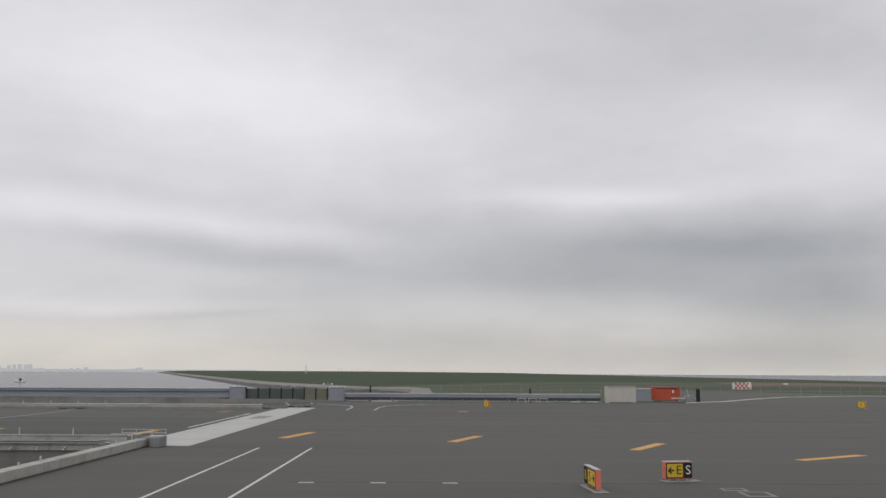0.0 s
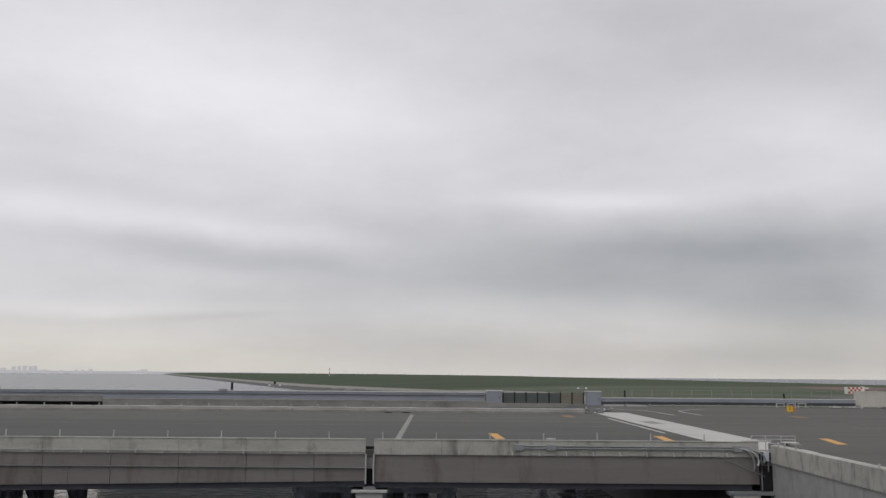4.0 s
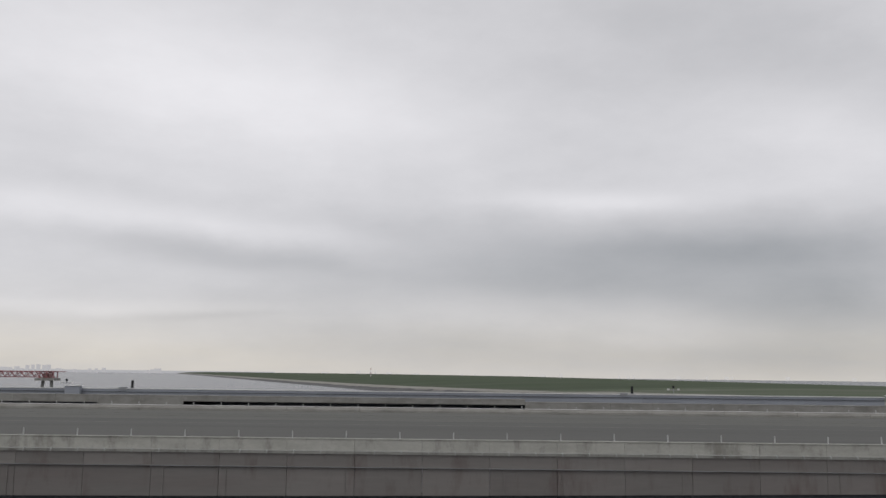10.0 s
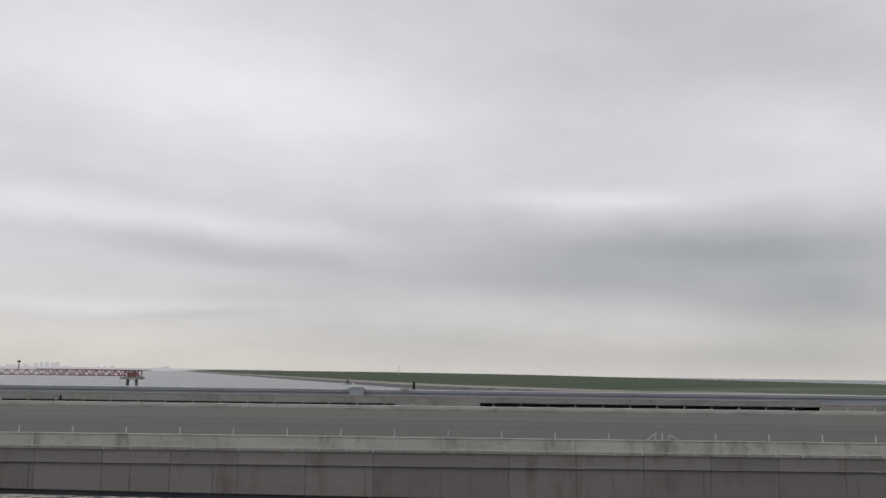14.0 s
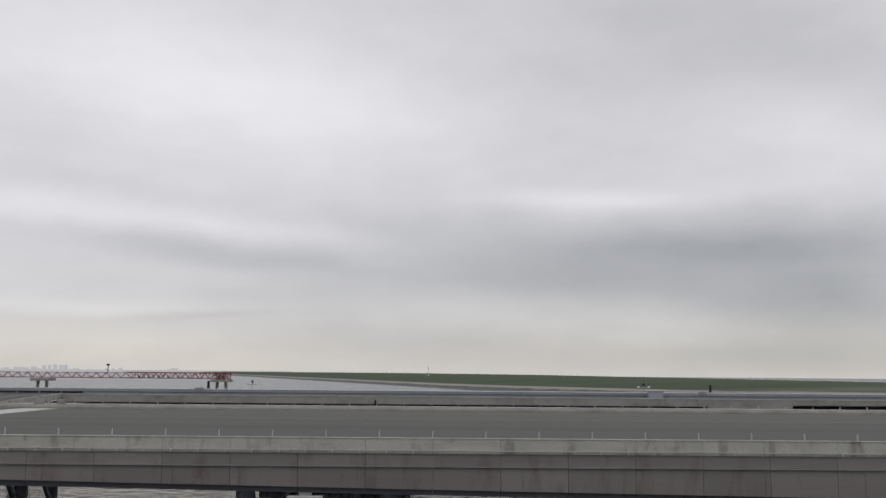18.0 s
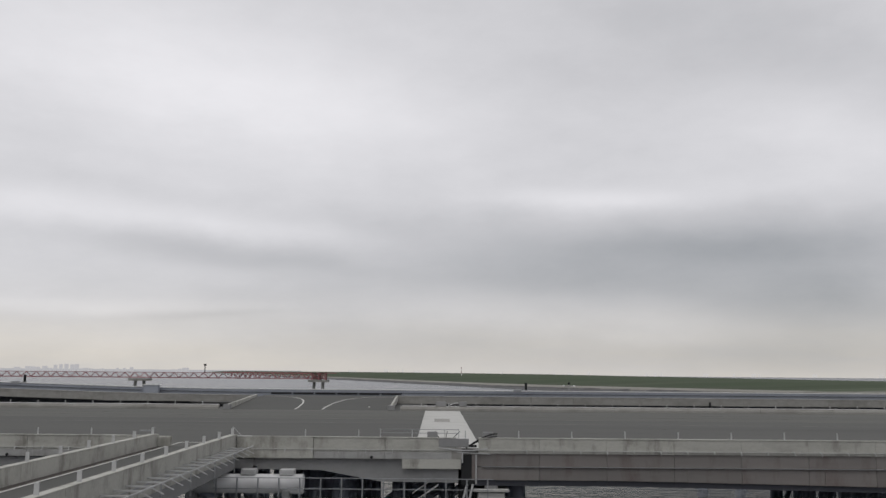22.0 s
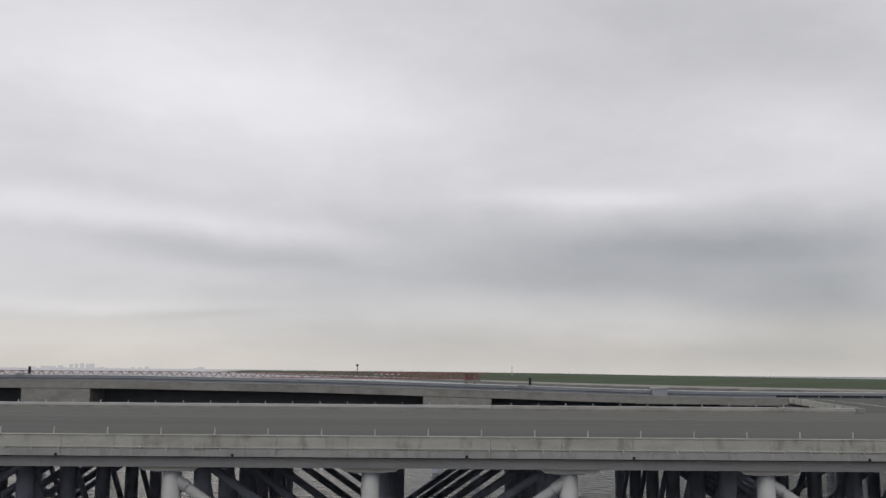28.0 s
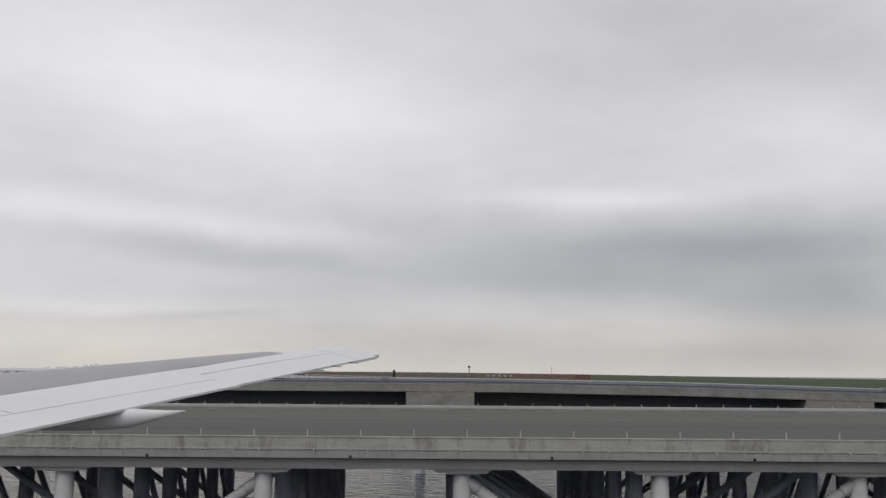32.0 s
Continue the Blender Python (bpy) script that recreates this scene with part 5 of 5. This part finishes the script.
def sign(at, angle, width, height_, panels, label, deep=0.14):
    """A box sign on short legs: panels are (start, end, face, text, ink)."""
    s = thing("taxiway_sign", label, "sign", "guidance signs")
    s.matrix_basis = Matrix.Translation(at) @ Matrix.Rotation(radians(angle), 4, "Z")
    z0 = 0.15
    part("case", box(B(), -width / 2, width / 2, -0.14, 2 * deep - 0.14, z0, z0 + height_, 0.012), SIGN_RED, s, "orange-red case")
    part("top", box(B(), -width / 2 - 0.01, width / 2 + 0.01, -0.15, 2 * deep - 0.13, z0 + height_, z0 + height_ + 0.03), STEEL_PALE, s)
    part("base_slab", box(B(), -width / 2 - 0.12, width / 2 + 0.4, -0.32, 0.40, 0.0, 0.05, 0.02), CONCRETE_DARK, s, "grey concrete slab")
    for i in range(3):
        x = -width / 2 + width * (0.18 + 0.32 * i)
        part("leg", box(B(), x - 0.035, x + 0.035, -0.05, 0.05, 0.05, z0), STEEL_DARK, s)
    for a, b, face, text, ink in panels:
        part("border", box(B(), a, b, -0.150, -0.141, z0 + 0.03, z0 + height_ - 0.03), BLACK, s)
        plate_ = part("face", box(B(), a + 0.05, b - 0.05, -0.157, -0.151, z0 + 0.08, z0 + height_ - 0.08), face, s)
        if text.startswith(">"):
            arrow = B()
            xa, za = b - 0.14, z0 + height_ / 2
            beam(arrow, (xa - 0.42, -0.163, za), (xa, -0.163, za), 0.008, 0.07)
            for dz in (0.15, -0.15):
                beam(arrow, (xa, -0.163, za), (xa - 0.17, -0.163, za + dz), 0.008, 0.07)
            part("arrow", arrow, ink, plate_)
            letters(text[1:], 0.62, ink, plate_, pose(a + 0.42, -0.160, z0 + height_ / 2, 90, 0, 0))
        elif text.startswith("<"):
            arrow = B()
            xa, za = a + 0.12, z0 + height_ / 2
            beam(arrow, (xa, -0.163, za), (xa + 0.30, -0.163, za), 0.008, 0.07)
            for dz in (0.14, -0.14):
                beam(arrow, (xa, -0.163, za), (xa + 0.15, -0.163, za + dz), 0.008, 0.07)
            part("arrow", arrow, ink, plate_)
            text = text[1:]
            letters(text, 0.62, ink, plate_, pose((a + b) / 2 + 0.2, -0.160, z0 + height_ / 2, 90, 0, 0))
        else:
            letters(text, 0.62, ink, plate_, pose((a + b) / 2, -0.160, z0 + height_ / 2, 90, 0, 0))
    return s


INK = BLACK
sign((132.0, 43.4, 0), 10, 1.42, 0.80, [(-0.67, 0.25, SIGN_YELLOW, "<E", INK), (0.26, 0.69, BLACK, "S", WHITE)], "yellow and black box sign with an arrow, E and S", 0.2)
sign((127.3, 40.5, 0), -86, 2.2, 0.82, [(-1.06, -0.36, BLACK, "R", SIGN_YELLOW), (-0.34, 1.06, SIGN_YELLOW, ">S", INK)], "yellow and black box sign with an arrow, turned sideways", 0.12)
for x, y in ((127.2, 126.7), (183.0, 129.3)):
    s = sign((x, y, 0), -55, 1.3, 0.95, [(-0.6, 0.6, SIGN_YELLOW, "S", INK)], "small yellow box sign far across the apron")

# ---- approach light pier of red trusses standing in the sea ----
TX, TY = -211.0, 496.0
truss = thing("light_pier", "long red steel truss pier carrying approach lights over the sea", "truss pier", at=(0, 0, 1.3))
part("lower_chord", box(B(), TX - 420, TX, TY, TY + 0.5, -0.9, -0.4), RED_TRUSS, truss)
part("upper_chord", box(B(), TX - 420, TX, TY, TY + 0.5, 2.1, 2.4), RED_TRUSS, truss)
diag = mesh_of("diagonal", beam(beam(B(), (0, TY + 0.2, -0.6), (2.8, TY + 0.2, 2.2), 0.4, 0.4), (2.8, TY + 0.2, 2.2), (5.6, TY + 0.2, -0.6), 0.4, 0.4), RED_TRUSS)
for i in range(74):
    again("diagonal", diag, truss, TX - 6.0 - 5.6 * i)
fine_diag = mesh_of("diagonal", beam(beam(B(), (0, TY + 4.2, -0.5), (1.4, TY + 4.2, 2.2), 0.3, 0.3), (1.4, TY + 4.2, 2.2), (2.8, TY + 4.2, -0.5), 0.3, 0.3), RED_TRUSS)
for i in range(19):
    again("diagonal", fine_diag, truss, TX - 56 + 2.8 * i)
for x, cabin in ((TX - 5, True), (TX - 107, False), (TX - 209, False), (TX - 311, False)):
    part("platform", box(B(), x - 5.5, x + 5.5, TY - 2.5, TY + 6, -2.6, -1.2), CONCRETE_DARK, truss)
    if cabin:
        for ex in (x - 3.5, x + 0.3, x + 4.2):
            for ey in (TY - 0.8, TY + 4.6):
                part("cabin_post", box(B(), ex - 0.25, ex + 0.25, ey - 0.25, ey + 0.25, -1.2, 2.5), RED_TRUSS, truss)
        for ex in (x - 3.5, x + 0.35):
            part("cabin_brace", beam(beam(B(), (ex, TY - 0.8, -0.9), (ex + 3.8, TY - 0.8, 2.2), 0.3, 0.3), (ex, TY - 0.75, 2.2), (ex + 3.8, TY - 0.75, -0.9), 0.3, 0.3), RED_TRUSS, truss)
        part("cabin_roof", box(B(), x - 4, x + 4.7, TY - 1.1, TY + 5, 2.5, 2.8), RED_TRUSS, truss)
        part("cabin_box", box(B(), x - 2.6, x + 1.5, TY + 1, TY + 4, -1.2, 1.2, 0.05), CONCRETE_DARK, truss, "grey equipment box")
    for d in (-3, 3):
        part("leg", rod(B(), (x + d, TY + 1.5, SEA - 1), (x + d * 0.8, TY + 1.5, -2.6), 0.9, 10), CONCRETE_DARK, truss)
part("rail_line", box(B(), TX - 60, TX + 5, TY + 2, TY + 2.4, 2.4, 2.8), RED_TRUSS, truss)
for i in range(5):
    part("light_box", box(B(), TX - 60 + 3.2 * i, TX - 58.4 + 3.2 * i, TY - 0.8, TY - 0.2, 1.3, 2.1, 0.05), CONCRETE_WHITE, truss, "white lamp box")
part("mast", rod(B(), (TX - 70, TY + 1, 2.4), (TX - 70, TY + 1, 7.0), 0.25, 6), BLACK, truss)
part("mast_head", box(B(), TX - 70.7, TX - 69.3, TY + 0.4, TY + 1.6, 6.2, 7.2), BLACK, truss)
far_mast = thing("radar_mast", "thin banded red and white mast on the far shore", "mast")
for i in range(6):
    part("band", rod(B(), (-106.5, 1476, -8.2 + i * 3.6), (-106.5, 1476, -4.6 + i * 3.6), 0.5, 6), RED_TRUSS if i % 2 else WHITE, far_mast)

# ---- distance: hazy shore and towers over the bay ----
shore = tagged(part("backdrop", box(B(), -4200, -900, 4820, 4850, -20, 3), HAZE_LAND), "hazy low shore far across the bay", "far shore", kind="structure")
rr = random.Random(11)
skyline = thing("far_skyline", "pale hazy towers far across the bay", "skyline", kind="structure")
for i in range(34):
    u = rr.uniform(-0.62, -0.30)
    w = rr.uniform(10, 34)
    h = rr.uniform(5, 9) if i % 3 else rr.uniform(8, 15)
    x = u * 4800 - 90
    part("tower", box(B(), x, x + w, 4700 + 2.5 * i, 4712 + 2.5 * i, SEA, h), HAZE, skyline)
rr = random.Random(21)
for i in range(36):
    x = rr.uniform(-1200, 3400)
    w = rr.uniform(8, 34)
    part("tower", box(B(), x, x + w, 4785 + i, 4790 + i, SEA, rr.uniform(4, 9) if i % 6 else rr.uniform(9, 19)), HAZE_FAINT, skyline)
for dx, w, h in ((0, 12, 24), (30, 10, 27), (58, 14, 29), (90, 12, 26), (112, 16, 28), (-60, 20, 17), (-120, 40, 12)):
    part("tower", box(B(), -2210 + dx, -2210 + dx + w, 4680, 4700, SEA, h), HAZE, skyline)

# ---- the aircraft wing, as it reaches over the deck at the end of the run ----
WX = ROWS[-1][1]
wing = thing("aircraft_wing", "white swept aircraft wing with grey upper skin and flap fairings", "aircraft wing")
TIP, ROOT = 27.35, 3.2


def trail(y):
    return Vector((WX - 7.75 + 0.466 * (y - 14.9), y, 4.15 + 0.131 * (y - 14.9)))


def chord(y):
    return 1.7 + 0.30 * (TIP - y)


def wing_point(y, f_, lift):
    """A point of the upper skin, a fraction of the chord ahead of the trailing edge."""
    c = chord(y)
    crown = 0.07 * c * f_ + 0.13 * c * math.sin(min(f_ * 1.12, 1.0) * math.pi * 0.62) * max(0.45, 0.63 + 0.039 * (y - 20.7))
    if f_ > 0.82:
        crown *= max(0.0, 1 - ((f_ - 0.82) / 0.18) ** 2)
    return trail(y) + Vector((-c * f_, 0, crown + lift))


def wing_strip(lo, hi, y0, y1, steps, lift=0.0, name="skin", material=None, thick=0.12):
    """Part of the wing between two chord lines lo(y) and hi(y)."""
    bm_ = B()
    rows__ = []
    for i in range(steps + 1):
        y = y0 + (y1 - y0) * i / steps
        a, b = lo(y), hi(y)
        top_ = [wing_point(y, a + (b - a) * j / 8, lift) for j in range(9)]
        low__ = [q - Vector((0, 0, thick + 0.02 * chord(y) * math.sin(math.pi * (a + (b - a) * j / 8)))) for j, q in enumerate(top_)]
        rows__.append([bm_.verts.new(q) for q in top_ + low__[::-1]])
    n_ = len(rows__[0])
    for a, b in zip(rows__, rows__[1:]):
        for j in range(n_):
            bm_.faces.new((a[j], a[(j + 1) % n_], b[(j + 1) % n_], b[j]))
    bm_.faces.new(rows__[0][::-1])
    bm_.faces.new(rows__[-1])
    bmesh.ops.recalc_face_normals(bm_, faces=bm_.faces[:])
    return part(name, bm_, material, wing)


def even(value):
    return lambda y: value


def grey_edge(y):
    return 0.39 + 0.012 * (y - 17) if y < 22 else 0.45 + 0.045 * (y - 22) if y < 25 else 0.585 + 0.3 * (y - 25)


def hinge(y):
    return 0.28 + 0.02 * (y - 21.3)


BREAK = 21.2
wing_strip(even(0.0), even(0.157), ROOT, BREAK, 12, 0.01, "flap", WING_WHITE, 0.05)
wing_strip(even(0.163), grey_edge, ROOT, 16.3, 8, 0.01, "spoiler", WING_WHITE, 0.12)
wing_strip(even(0.163), grey_edge, 16.34, BREAK, 6, 0.01, "spoiler", WING_WHITE, 0.12)
wing_strip(even(0.012), lambda y: hinge(y) - 0.006, BREAK + 0.003, 26.3, 6, 0.01, "aileron", WING_WHITE, 0.05)
wing_strip(lambda y: hinge(y) + 0.006, lambda y: max(grey_edge(y), hinge(y) + 0.03), BREAK + 0.003, 26.3, 8, 0.01, "outer_panel", WING_WHITE, 0.1)
wing_strip(lambda y: grey_edge(y) + 0.002, even(1.0), ROOT, 26.3, 18, 0.015, "wing_box", WING_GREY, 0.2)
wing_strip(even(0.0), even(1.0), 26.32, TIP, 4, 0.015, "wing_tip", WING_WHITE, 0.08)
for y, length in ((17.9, 4.4),):
    p = trail(y)
    bm = B()
    rings = []
    for i in range(13):
        s = i / 12
        r = 0.20 * min(1.0, 0.05 + s / 0.28) * min(1.0, 0.1 + (1 - s) / 0.3)
        cx = p.x + 1.18 - s * length
        cz = p.z - 0.04 - 0.22 * math.sin(math.pi * s * 0.9) ** 0.9
        rings.append([bm.verts.new((cx, y + r * 0.8 * math.cos(a * math.tau / 12), cz + r * math.sin(a * math.tau / 12))) for a in range(12)])
    for a, b in zip(rings, rings[1:]):
        for j in range(12):
            bm.faces.new((a[j], a[(j + 1) % 12], b[(j + 1) % 12], b[j]))
    bm.faces.new(rings[0][::-1])
    bm.faces.new(rings[-1])
    bmesh.ops.recalc_face_normals(bm, faces=bm.faces[:])
    part("flap_fairing", bm, WING_WHITE, wing, "white canoe-shaped fairing", smooth=True)
for i in range(5):
    p = trail(22.4 + 0.85 * i)
    part("static_wick", rod(B(), p, p + Vector((0.28, 0.0, -0.01)), 0.012, 5), BLACK, wing)
p = trail(TIP)
part("tip_light", rod(B(), p + Vector((-0.1, 0, 0.05)), p + Vector((0.06, 0, 0.05)), 0.06, 8), WHITE, wing)

# the gear leg that the wing stands on, close to the body
gear = part("gear_leg", rod(rod(B(), (WX - 12.6, 4.2, 0.55), (WX - 12.6, 4.2, 3.1), 0.17, 14), (WX - 12.6, 3.6, 0.55), (WX - 12.6, 4.8, 0.55), 0.09, 10), STEEL_PALE, wing, "pale steel landing gear leg")
for y in (3.72, 4.68):
    tyre = part("tyre", rod(B(), (WX - 12.6, y - 0.19, 0.55), (WX - 12.6, y + 0.19, 0.55), 0.55, 28), BLACK, wing, "black rubber tyre")
    part("rim", rod(B(), (WX - 12.6, y - 0.2, 0.55), (WX - 12.6, y + 0.2, 0.55), 0.26, 16), STEEL_PALE, tyre, "pale metal rim")
